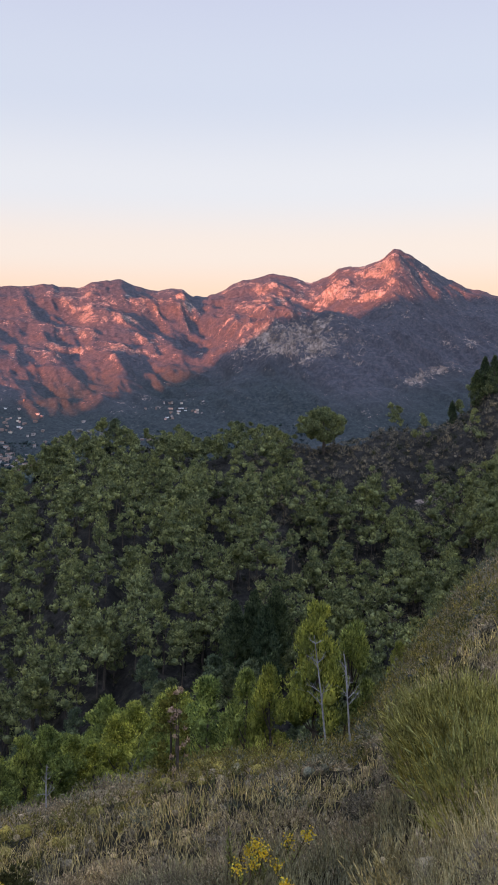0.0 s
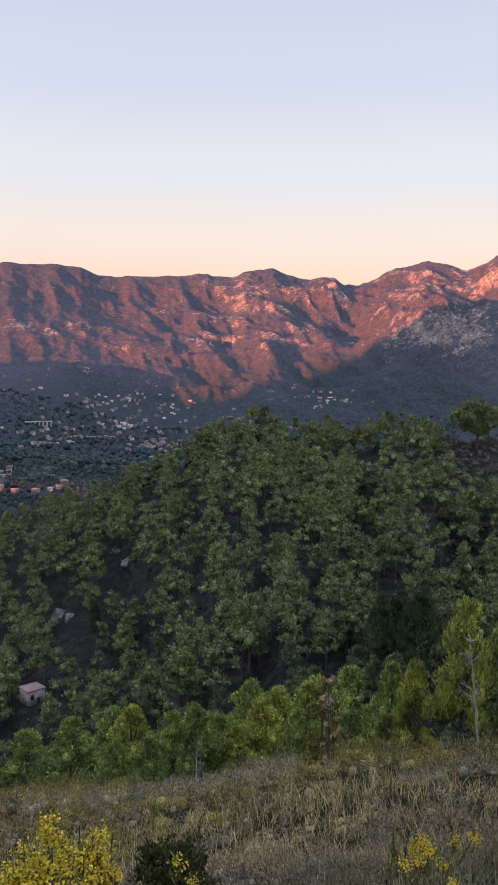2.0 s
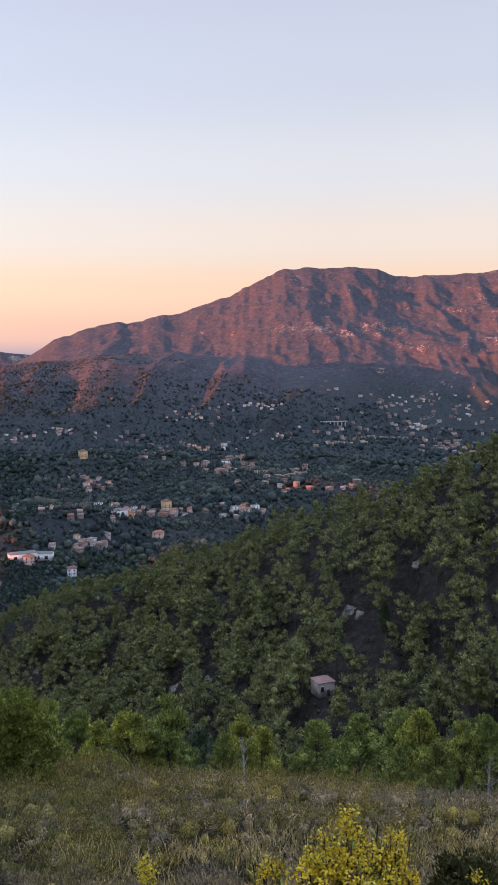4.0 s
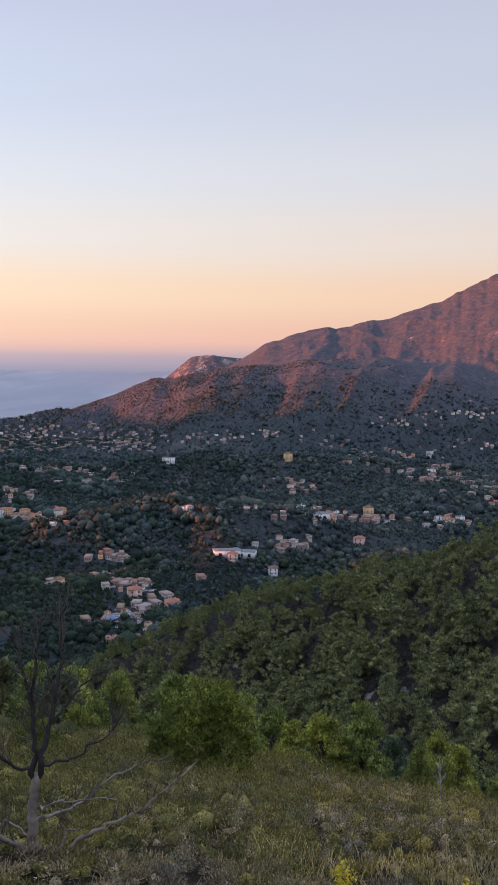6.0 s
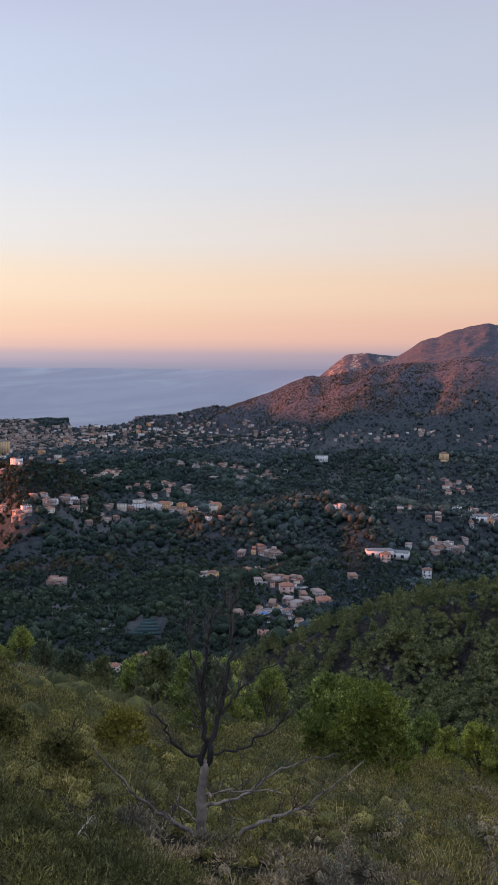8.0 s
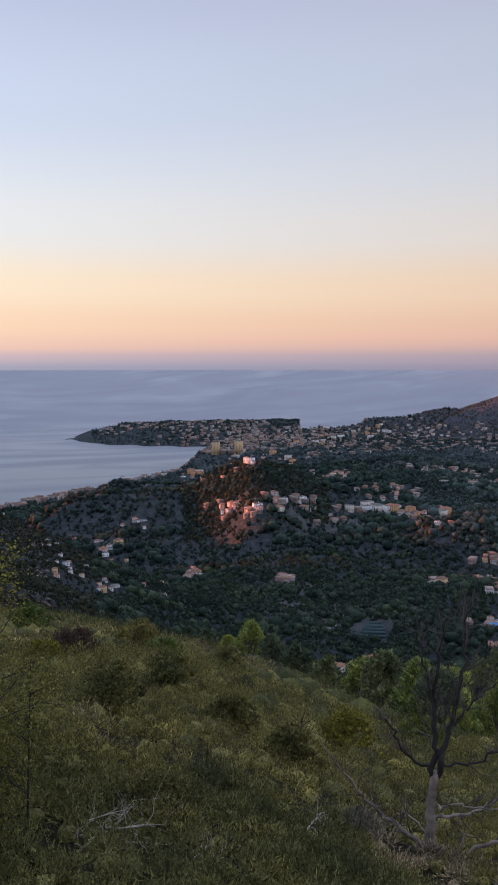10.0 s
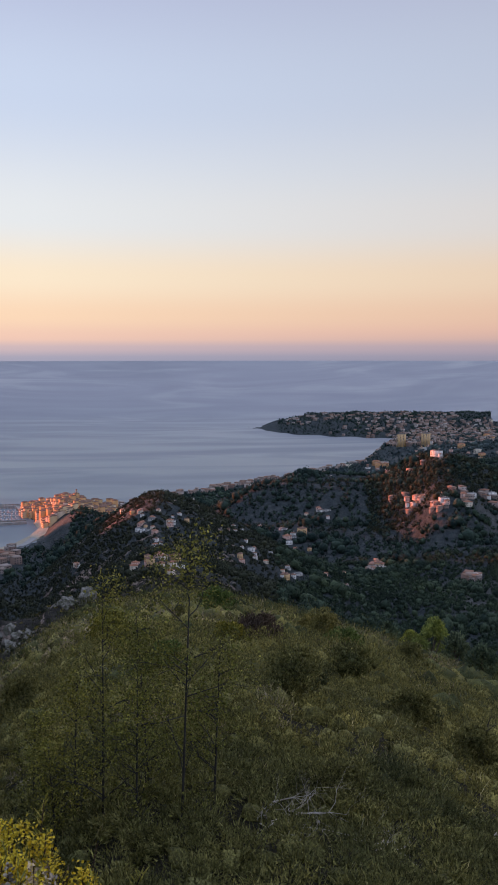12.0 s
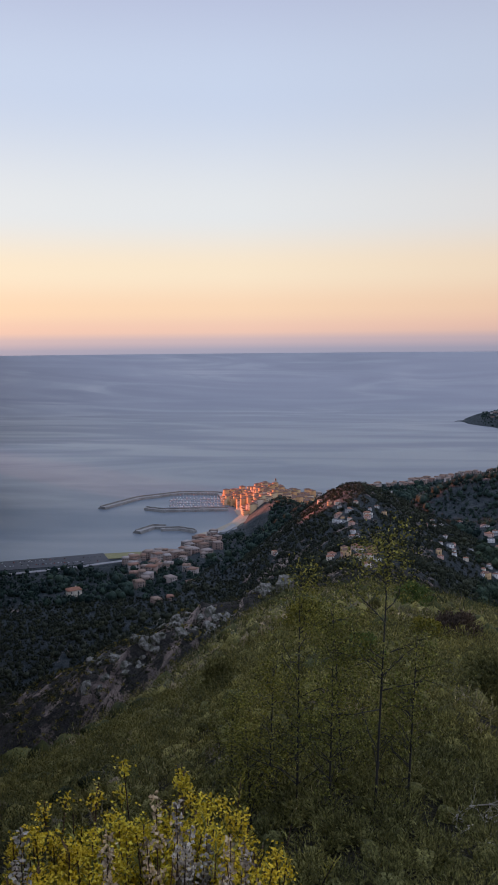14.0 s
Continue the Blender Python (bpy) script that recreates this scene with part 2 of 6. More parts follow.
def meet(az, el, r0=380.0, r1=4200.0):
    """The distance at which a sight line at a bearing and height angle meets the ground."""
    r = np.geomspace(r0, r1, 1600)
    x, y = -np.sin(radians(az)) * r, np.cos(radians(az)) * r
    hit = np.nonzero(land(x, y) >= EYE + r * math.tan(radians(el)))[0]
    return float(r[hit[0]]) if len(hit) else None


# ---- materials ----
def material(name, rough=0.85, spec=0.2):
    m = bpy.data.materials.new(name)
    m.use_nodes = True
    m.node_tree.nodes["Principled BSDF"].inputs["Roughness"].default_value = rough
    m.node_tree.nodes["Principled BSDF"].inputs["Specular IOR Level"].default_value = spec
    return m


def nodes_of(m):
    return m.node_tree.nodes, m.node_tree.links, m.node_tree.nodes["Principled BSDF"]


def noise_node(m, size, detail=4.0, rough=0.55, where="Object"):
    n, l, _ = nodes_of(m)
    co = n.new("ShaderNodeTexCoord")
    t = n.new("ShaderNodeTexNoise")
    t.inputs["Scale"].default_value, t.inputs["Detail"].default_value, t.inputs["Roughness"].default_value = 1.0 / size, detail, rough
    l.new(co.outputs[where], t.inputs["Vector"])
    return t.outputs["Fac"]


def ramp(m, fac, stops):
    n, l, _ = nodes_of(m)
    ra = n.new("ShaderNodeValToRGB")
    els = ra.color_ramp.elements
    while len(els) < len(stops):
        els.new(0.5)
    for e, (p, c) in zip(els, stops):
        e.position, e.color = p, (*c, 1) if len(c) == 3 else c
    l.new(fac, ra.inputs[0])
    return ra.outputs[0]


def mix(m, fac, a, b, mode="MIX"):
    n, l, _ = nodes_of(m)
    k = n.new("ShaderNodeMixRGB")
    k.blend_type = mode
    for sock, val in zip(k.inputs, (fac, a, b)):
        if isinstance(val, (int, float)):
            sock.default_value = val
        elif isinstance(val, tuple):
            sock.default_value = (*val, 1) if len(val) == 3 else val
        else:
            l.new(val, sock)
    return k.outputs[0]


def bump(m, height, strength=0.5, distance=0.1):
    n, l, b = nodes_of(m)
    k = n.new("ShaderNodeBump")
    k.inputs["Strength"].default_value, k.inputs["Distance"].default_value = strength, distance
    l.new(height, k.inputs["Height"])
    l.new(k.outputs[0], b.inputs["Normal"])


def base(m, socket):
    n, l, b = nodes_of(m)
    l.new(socket, b.inputs["Base Color"])
    return m


def attribute(m, name):
    n = m.node_tree.nodes.new("ShaderNodeAttribute")
    n.attribute_name = name
    return n.outputs["Fac"]


def rand_object(m):
    return m.node_tree.nodes.new("ShaderNodeObjectInfo").outputs["Random"]


def rand_island(m):
    return m.node_tree.nodes.new("ShaderNodeNewGeometry").outputs["Random Per Island"]


def plain(name, c, rough=0.8, size=0.5, vary=0.25, spec=0.2, relief=0.0):
    """One colour with fine grain and wider stains."""
    m = material(name, rough, spec)
    f = noise_node(m, size, 6)
    g = noise_node(m, size * 9, 3)
    lo, hi = tuple(v * (1 - vary) for v in c), tuple(min(1, v * (1 + vary)) for v in c)
    a = ramp(m, f, [(0.25, lo), (0.75, hi)])
    b = ramp(m, g, [(0.3, (1 - vary,) * 3), (0.7, (1, 1, 1))])
    base(m, mix(m, 1.0, a, b, "MULTIPLY"))
    if relief:
        bump(m, f, 0.6, relief)
    return m


def foliage(name, dark, light, spread=0.5, through_light=0.15, grain=0.12, patch=5.0, speckle=(0.42, 1.35)):
    """Leaves: colour varies leaf by leaf, clump by clump and plant by plant; thin leaves let light through."""
    m = material(name, 0.7, 0.08)
    n, l, b = nodes_of(m)
    isl = rand_island(m)
    c = ramp(m, isl, [(0.0, dark), (1.0, light)])
    w = ramp(m, noise_node(m, 0.9, 2), [(0.3, tuple(1 - spread * k for k in (0.7, 0.6, 0.5))), (0.7, (1.15, 1.15, 1.05))])
    c = mix(m, 1.0, c, w, "MULTIPLY")
    wide = ramp(m, noise_node(m, patch, 3, 0.6), [(0.32, (0.62, 0.66, 0.72)), (0.5, (1, 1, 1)), (0.68, (1.18, 1.12, 0.94))])
    c = mix(m, 1.0, c, wide, "MULTIPLY")
    speck = noise_node(m, grain, 3, 0.7)
    c = mix(m, 1.0, c, ramp(m, speck, [(0.36, (speckle[0], speckle[0] * 1.04, speckle[0] * 1.08)), (0.62, (speckle[1], speckle[1], speckle[1] * 0.94))]), "MULTIPLY")
    bump(m, speck, 1.0, grain * 1.2)
    per = ramp(m, rand_object(m), [(0.0, (0.76, 0.84, 0.88)), (0.5, (1, 1, 0.97)), (1.0, (1.2, 1.1, 0.82))])
    c = mix(m, 1.0, c, per, "MULTIPLY")
    base(m, c)
    if through_light:
        tr = n.new("ShaderNodeBsdfTranslucent")
        l.new(c, tr.inputs[0])
        mx = n.new("ShaderNodeMixShader")
        mx.inputs[0].default_value = through_light
        l.new(b.outputs[0], mx.inputs[1])
        l.new(tr.outputs[0], mx.inputs[2])
        l.new(mx.outputs[0], n["Material Output"].inputs[0])
    return m


# ground: scrub, leaf litter, dry grass near us, bare limestone by slope and sight-angle
ground_mat = material("ground", 0.95, 0.1)
fine = noise_node(ground_mat, 0.35, 8, 0.7)
# forest-floor colour with blue air haze mixed into it
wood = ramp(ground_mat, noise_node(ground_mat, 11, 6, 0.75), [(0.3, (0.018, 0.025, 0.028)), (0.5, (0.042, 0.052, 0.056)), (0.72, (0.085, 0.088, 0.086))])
near_soil = ramp(ground_mat, fine, [(0.25, (0.018, 0.016, 0.010)), (0.55, (0.046, 0.040, 0.024)), (0.8, (0.12, 0.098, 0.06))])
stone = ramp(ground_mat, noise_node(ground_mat, 26, 9, 0.72), [(0.32, (0.09, 0.078, 0.07)), (0.47, (0.26, 0.205, 0.175)), (0.64, (0.43, 0.34, 0.285))])
crack = ground_mat.node_tree.nodes.new("ShaderNodeTexVoronoi")
crack.feature = "DISTANCE_TO_EDGE"
crack.inputs["Scale"].default_value = 1.0
warp = ground_mat.node_tree.nodes.new("ShaderNodeTexNoise")
warp.inputs["Scale"].default_value, warp.inputs["Detail"].default_value = 1 / 22, 5
place = ground_mat.node_tree.nodes.new("ShaderNodeMapping")
place.inputs["Scale"].default_value = (1 / 17, 1 / 17, 1 / 34)
bent = ground_mat.node_tree.nodes.new("ShaderNodeVectorMath")
bent.operation = "MULTIPLY_ADD"
bent.inputs[1].default_value = (2.6, 2.6, 2.6)
ground_mat.node_tree.links.new(ground_mat.node_tree.nodes.new("ShaderNodeTexCoord").outputs["Object"], place.inputs["Vector"])
ground_mat.node_tree.links.new(ground_mat.node_tree.nodes.new("ShaderNodeTexCoord").outputs["Object"], warp.inputs["Vector"])
ground_mat.node_tree.links.new(warp.outputs["Color"], bent.inputs[0])
ground_mat.node_tree.links.new(place.outputs[0], bent.inputs[2])
ground_mat.node_tree.links.new(bent.outputs[0], crack.inputs["Vector"])
stone = mix(ground_mat, 1.0, stone, ramp(ground_mat, crack.outputs["Distance"], [(0.0, (0.48, 0.48, 0.51)), (0.22, (1.1, 1.08, 1.08))]), "MULTIPLY")
gravel = ramp(ground_mat, noise_node(ground_mat, 14, 5, 0.6), [(0.3, (0.12, 0.12, 0.11)), (0.7, (0.28, 0.26, 0.24))])
# heath colour, tinted blue to stand for haze and bluish mountain shade
heath = ramp(ground_mat, noise_node(ground_mat, 16, 9, 0.8), [(0.3, (0.032, 0.036, 0.046)), (0.5, (0.072, 0.072, 0.086)), (0.72, (0.150, 0.125, 0.125))])
litter = ramp(ground_mat, noise_node(ground_mat, 2.2, 7, 0.75), [(0.3, (0.020, 0.020, 0.019)), (0.52, (0.05, 0.046, 0.041)), (0.74, (0.13, 0.112, 0.095))])
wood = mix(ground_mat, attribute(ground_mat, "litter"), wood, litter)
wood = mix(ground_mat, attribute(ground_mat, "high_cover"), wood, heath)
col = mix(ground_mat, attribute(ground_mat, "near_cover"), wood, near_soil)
n_, l_, _ = nodes_of(ground_mat)
edge = n_.new("ShaderNodeMath")
edge.operation = "ADD"
l_.new(attribute(ground_mat, "rock"), edge.inputs[0])
sp = n_.new("ShaderNodeMath")
sp.operation = "MULTIPLY_ADD"
two = n_.new("ShaderNodeMath")
two.operation = "ADD"
l_.new(noise_node(ground_mat, 60, 5, 0.7), two.inputs[0])
l_.new(noise_node(ground_mat, 9, 6, 0.8), two.inputs[1])
l_.new(two.outputs[0], sp.inputs[0])
sp.inputs[1].default_value, sp.inputs[2].default_value = 2.4, -2.4
l_.new(sp.outputs[0], edge.inputs[1])
col = mix(ground_mat, ramp(ground_mat, edge.outputs[0], [(0.52, (0, 0, 0)), (0.60, (1, 1, 1))]), col, stone)
col = mix(ground_mat, attribute(ground_mat, "built"), col, gravel)
base(ground_mat, col)
crag = n_.new("ShaderNodeTexNoise")
crag.noise_type = "RIDGED_MULTIFRACTAL"
crag.inputs["Scale"].default_value, crag.inputs["Detail"].default_value = 1 / 70, 7
l_.new(n_.new("ShaderNodeTexCoord").outputs["Object"], crag.inputs["Vector"])
steep = n_.new("ShaderNodeMath")
steep.operation = "MULTIPLY"
l_.new(crag.outputs["Fac"], steep.inputs[0])
l_.new(attribute(ground_mat, "high_cover"), steep.inputs[1])
b_far = n_.new("ShaderNodeBump")
b_far.inputs["Strength"].default_value, b_far.inputs["Distance"].default_value = 0.9, 16.0
l_.new(steep.outputs[0], b_far.inputs["Height"])
bump(ground_mat, noise_node(ground_mat, 14, 10, 0.75), 1.0, 7.0)
for nd in n_:
    if nd.type == "BUMP" and nd != b_far:
        l_.new(b_far.outputs[0], nd.inputs["Normal"])

water_mat = material("water", 0.3, 0.14)
n_, l_, b_ = nodes_of(water_mat)
co_ = n_.new("ShaderNodeTexCoord")
mp_ = n_.new("ShaderNodeMapping")
mp_.inputs["Rotation"].default_value = (0, 0, radians(12))
mp_.inputs["Scale"].default_value = (1 / 230, 1 / 820, 1 / 300)
l_.new(co_.outputs["Object"], mp_.inputs[0])
st_ = n_.new("ShaderNodeTexNoise")
st_.inputs["Scale"].default_value, st_.inputs["Detail"].default_value, st_.inputs["Distortion"].default_value = 1.0, 3, 1.5
l_.new(mp_.outputs[0], st_.inputs[0])
l_.new(ramp(water_mat, st_.outputs["Fac"], [(0.38, (0.46, 0.46, 0.46)), (0.62, (0.33, 0.33, 0.33))]), b_.inputs["Roughness"])
bump(water_mat, noise_node(water_mat, 6, 5), 0.25, 0.5)
# sky sheen and haze painted into the base colour: streaks, paler water far out
sheen_streak = ramp(water_mat, st_.outputs["Fac"], [(0.36, (0.25, 0.25, 0.275)), (0.52, (0.28, 0.278, 0.30)), (0.60, (0.335, 0.325, 0.335)), (0.70, (0.38, 0.365, 0.365))])
calm = mix(water_mat, attribute(water_mat, "offshore_haze"), (0.125, 0.152, 0.178), (0.27, 0.268, 0.295))
sheen_tone = mix(water_mat, attribute(water_mat, "offshore_haze"), (0.16, 0.18, 0.20), sheen_streak)
base(water_mat, mix(water_mat, ramp(water_mat, noise_node(water_mat, 520, 5), [(0.44, (0, 0, 0)), (0.66, (1, 1, 1))]), calm, sheen_tone))

bark_mat = plain("bark", (0.13, 0.105, 0.085), 0.9, 0.12, 0.4, relief=0.02)
pale_bark_mat = plain("pale_bark", (0.44, 0.41, 0.38), 0.9, 0.1, 0.35, relief=0.01)
dead_wood_mat = plain("dead_wood", (0.38, 0.31, 0.25), 0.9, 0.11, 0.75, relief=0.01)
dead_twig_mat = plain("dead_twigs", (0.12, 0.102, 0.09), 0.9, 0.15, 0.5)
charred_mat = plain("charred_wood", (0.05, 0.045, 0.042), 0.9, 0.15, 0.4)
pine_mat = foliage("pine_needles", (0.115, 0.135, 0.088), (0.335, 0.365, 0.20), 0.6, grain=0.5, patch=6.0, speckle=(0.75, 1.15))
bright_pine_mat = foliage("young_pine_needles", (0.16, 0.19, 0.06), (0.62, 0.62, 0.175), 0.75, grain=0.3, patch=2.5, speckle=(0.7, 1.2))
cypress_mat = foliage("cypress_leaves", (0.055, 0.075, 0.042), (0.17, 0.20, 0.105))
# leaves turned blue-green, which paints some haze over the valley woods
wood_mat = foliage("far_hazed_leaves", (0.014, 0.028, 0.028), (0.062, 0.090, 0.072), through_light=0.0, grain=0.8, patch=40.0, speckle=(0.6, 1.25))
# grey-blue air haze painted into the leaf colour of the farther woods
hazed_mat = foliage("distant_hazed_leaves", (0.034, 0.050, 0.060), (0.105, 0.130, 0.136), through_light=0.0, grain=0.8, patch=60.0, speckle=(0.6, 1.25))
maquis_mat = foliage("maquis_leaves", (0.026, 0.031, 0.022), (0.088, 0.086, 0.058), through_light=0.0, grain=0.5, patch=14.0)


# ---- mesh helpers ----
def mesh_of(name, verts, faces, mats, index=None, smooth=False):
    me = bpy.data.meshes.new(name)
    me.from_pydata([tuple(v) for v in verts], [], faces)
    for m in (mats if isinstance(mats, (list, tuple)) else [mats]):
        me.materials.append(m)
    if index is not None:
        me.polygons.foreach_set("material_index", index)
    if smooth:
        me.polygons.foreach_set("use_smooth", [True] * len(me.polygons))
    me.update()
    return me


def part(name, bm, mat, parent, label="", at=None, kind=""):
    """Links a bmesh or mesh as one object under a thing."""
    if isinstance(bm, bmesh.types.BMesh):
        me = bpy.data.meshes.new(name)
        bm.to_mesh(me)
        bm.free()
        me.materials.append(mat)
    else:
        me = bm
    ob = new(name, me)
    ob.parent = parent
    if at is not None:
        ob.matrix_basis = at
    return tagged(ob, label, kind=kind)


def thing(name, m, label, category, group="", kind=""):
    ob = new(name)
    ob.empty_display_size = 0.2
    ob.matrix_basis = m
    return tagged(ob, label, category, group, kind)


def quads_mesh(name, centres, along, side, mat):
    """Many four-cornered leaves at once: centre, half length and half width vectors."""
    c, a, s = (np.asarray(v, float) for v in (centres, along, side))
    n = len(c)
    verts = np.empty((n, 4, 3))
    verts[:, 0], verts[:, 1], verts[:, 2], verts[:, 3] = c - a, c + s * 1.0, c + a, c - s * 1.0
    return raw_mesh(name, verts.reshape(-1, 3), np.arange(n * 4).reshape(n, 4), mat)


def raw_mesh(name, verts, faces, mat, smooth=False):
    me = bpy.data.meshes.new(name)
    f = np.asarray(faces, dtype=np.int32)
    me.vertices.add(len(verts))
    me.vertices.foreach_set("co", np.asarray(verts, dtype=np.float32).ravel())
    me.loops.add(f.size)
    me.loops.foreach_set("vertex_index", f.ravel())
    me.polygons.add(len(f))
    me.polygons.foreach_set("loop_start", np.arange(0, f.size, f.shape[1], dtype=np.int32))
    if smooth:
        me.polygons.foreach_set("use_smooth", np.ones(len(f), dtype=bool))
    me.materials.append(mat)
    me.update(calc_edges=True)
    return me


def tube(points, radii, sides=5):
    """Vertices and quads of a bent, tapered round bar."""
    p = np.asarray(points, float)
    verts, faces = [], []
    for i in range(len(p)):
        d = p[min(i + 1, len(p) - 1)] - p[max(i - 1, 0)]
        d = d / (np.linalg.norm(d) + 1e-9)
        u = np.cross(d, (0.31, 0.9, 0.17))
        u = u / (np.linalg.norm(u) + 1e-9)
        w = np.cross(d, u)
        for k in range(sides):
            a = 2 * math.pi * k / sides
            verts.append(p[i] + radii[i] * (math.cos(a) * u + math.sin(a) * w))
    for i in range(len(p) - 1):
        for k in range(sides):
            a, b = i * sides + k, i * sides + (k + 1) % sides
            faces.append((a, b, b + sides, a + sides))
    return verts, faces


def join_tubes(name, bars, mat, sides=5, smooth=True):
    verts, faces = [], []
    for pts, rad in bars:
        v, f = tube(pts, rad, sides)
        o = len(verts)
        verts += v
        faces += [tuple(i + o for i in q) for q in f]
    return raw_mesh(name, np.array(verts), np.array(faces), mat, smooth)


# ---- the ground sheet ----
azs = np.unique(np.concatenate([np.arange(-180, -24, 3.0), np.arange(-24, -17, 0.5), np.arange(-17, 40, 0.12), np.arange(40, 113, 0.2), np.arange(113, 150, 0.5), np.arange(150, 180.1, 3.0)]))
azs = azs[azs < 179.9]
rings = np.concatenate([np.geomspace(0.05, 60, 56, endpoint=False), np.geomspace(60, 600, 76, endpoint=False),
                        np.geomspace(600, 2400, 66, endpoint=False), np.linspace(2400, 3000, 30, endpoint=False), np.linspace(3000, 4500, 150, endpoint=False), np.linspace(4500, 4960, 16), np.arange(5090, 8300, 130)])
A, Rr = np.meshgrid(np.radians(azs), rings)
X, Y = -np.sin(A) * Rr, np.cos(A) * Rr
Z = land(X, Y)
rows_n, cols_n = Z.shape
gz = np.hypot(np.gradient(Z, axis=0) / np.gradient(Rr, axis=0), np.gradient(Z, axis=1) / (np.maximum(np.gradient(A, axis=1), 1e-3) * Rr))
AZ = np.degrees(A)
crag_zone = np.interp(AZ, [-20, 4, 13, 17, 24, 34, 50], [0.74, 0.74, 0.55, 0.34, 0.16, 0.06, 0.02])
rock = np.where(Rr > 2600, np.clip((gz - 0.66) * 0.8, 0, 0.45) * crag_zone + np.clip(crag_field(X, Y) * 0.85 - 0.22, -0.3, 0.6) * crag_zone, 0.0)
rock = np.where((Rr > 130) & (Rr < 420) & (AZ > 90), np.clip((gz - 0.3) * 1.4, 0, 0.75), rock)
rock = np.where((Rr > 300) & (Rr < 900) & (AZ > 83) & (AZ < 96), 0.34 + 0.2 * vnoise(X / 40, Y / 40), rock)
# rock patches placed by bearing and height angle to fit the camera's view
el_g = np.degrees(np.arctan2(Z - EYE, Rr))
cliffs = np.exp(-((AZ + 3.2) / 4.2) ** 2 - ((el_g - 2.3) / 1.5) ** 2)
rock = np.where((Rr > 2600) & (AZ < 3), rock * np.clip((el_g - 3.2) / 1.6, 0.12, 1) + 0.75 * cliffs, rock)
band = np.exp(-((AZ - 24) / 4.5) ** 2 - ((np.degrees(np.arctan2(Z - EYE, Rr)) - 2.1) / 0.55) ** 2)
rock = np.where(Rr > 2600, np.clip(rock + 0.42 * band, 0, 0.75), rock)
rock = np.where((Rr > 2600) & (AZ < -9.6), rock * 0.55, rock)
quarry = np.exp(-((AZ + 11.6) / 2.0) ** 2 - ((el_g + 0.1 + 0.25 * (AZ + 11.6)) / 0.55) ** 2) + 0.8 * np.exp(-((AZ + 14.6) / 2.0) ** 2 - ((el_g - 2.0) / 0.4) ** 2)
rock = np.where(Rr > 2600, np.clip(rock + 0.6 * quarry, 0, 0.8), rock)
rock = np.where((AZ > 44) & (AZ < 52) & (Rr > 4400), 0.42, rock)
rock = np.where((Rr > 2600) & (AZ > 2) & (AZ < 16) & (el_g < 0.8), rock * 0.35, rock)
near_cover = np.clip((line(AZ, *OWN_REACH) * 1.5 - Rr) / 12, 0, 1)
built = np.clip((fbm(X, Y, 160, 3) - 0.8) * 2, 0, 0.3) * ((Rr > 450) & (Rr < 2400))
idx = np.arange(rows_n * cols_n).reshape(rows_n, cols_n)
right = np.roll(idx, -1, axis=1)
quads = np.stack([idx[:-1], idx[1:], right[1:], right[:-1]], -1).reshape(-1, 4)
verts = np.stack([X, Y, Z], -1).reshape(-1, 3)
g_me = raw_mesh("ground", verts, quads, ground_mat, True)
high_cover = np.clip((Rr - 2350) / 450, 0, 1) * np.clip((Z - 200 - 60 * fbm(X, Y, 420, 3) + 170 * np.clip((AZ - 18) / 14, 0, 1)) / 130, 0, 1)
litter_zone = ((Rr > 45) & (Rr < 430)).astype(float)
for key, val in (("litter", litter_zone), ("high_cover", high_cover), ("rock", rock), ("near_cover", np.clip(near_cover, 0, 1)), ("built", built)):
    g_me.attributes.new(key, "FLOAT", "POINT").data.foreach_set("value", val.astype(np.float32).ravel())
ground = tagged(new("ground", g_me), "dry scrub slope, wooded valley and limestone mountains", "ground", kind="structure")

# ---- the sea ----
s_az = np.radians(np.arange(30, 182, 1.0))
s_r = np.concatenate([np.linspace(900, 3700, 12), np.linspace(3800, 4970, 30)])
SA, SR = np.meshgrid(s_az, s_r)
SZ = 2.0 + np.where(SR > 3800, 242 * (np.maximum(SR - 3800, 0) / 1170) ** 1.25, 0) * np.clip((116 - np.degrees(SA)) / 2, 0, 1)
si = np.arange(SA.size).reshape(SA.shape)
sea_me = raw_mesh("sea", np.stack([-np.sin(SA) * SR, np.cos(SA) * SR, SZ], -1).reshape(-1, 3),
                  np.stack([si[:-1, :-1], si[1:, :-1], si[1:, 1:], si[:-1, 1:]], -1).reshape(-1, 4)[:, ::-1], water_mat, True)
# weight of the haze painted on the water, growing with distance
sea_me.attributes.new("offshore_haze", "FLOAT", "POINT").data.foreach_set("value", np.clip((SR - 1500) / 3000, 0, 1).astype(np.float32).ravel())
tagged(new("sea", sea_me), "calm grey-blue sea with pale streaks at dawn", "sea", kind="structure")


# ---- woods ----
def leaf_axes(rng, out):
    """Length and width directions of leaves that face outwards and up."""
    n = out + np.array([0, 0, 0.55]) + rng.normal(size=out.shape) * 0.38
    n /= np.linalg.norm(n, axis=-1, keepdims=True)
    a = np.cross(n, rng.normal(size=out.shape))
    a /= np.linalg.norm(a, axis=-1, keepdims=True) + 1e-9
    return a, np.cross(n, a)


def ball_of(level):
    bm = bmesh.new()
    bmesh.ops.create_icosphere(bm, subdivisions=level, radius=1.0)
    v = np.array([p.co[:] for p in bm.verts])
    f = np.array([[q.index for q in p.verts] for p in bm.faces])
    bm.free()
    return v, f


HEART = ball_of(1)


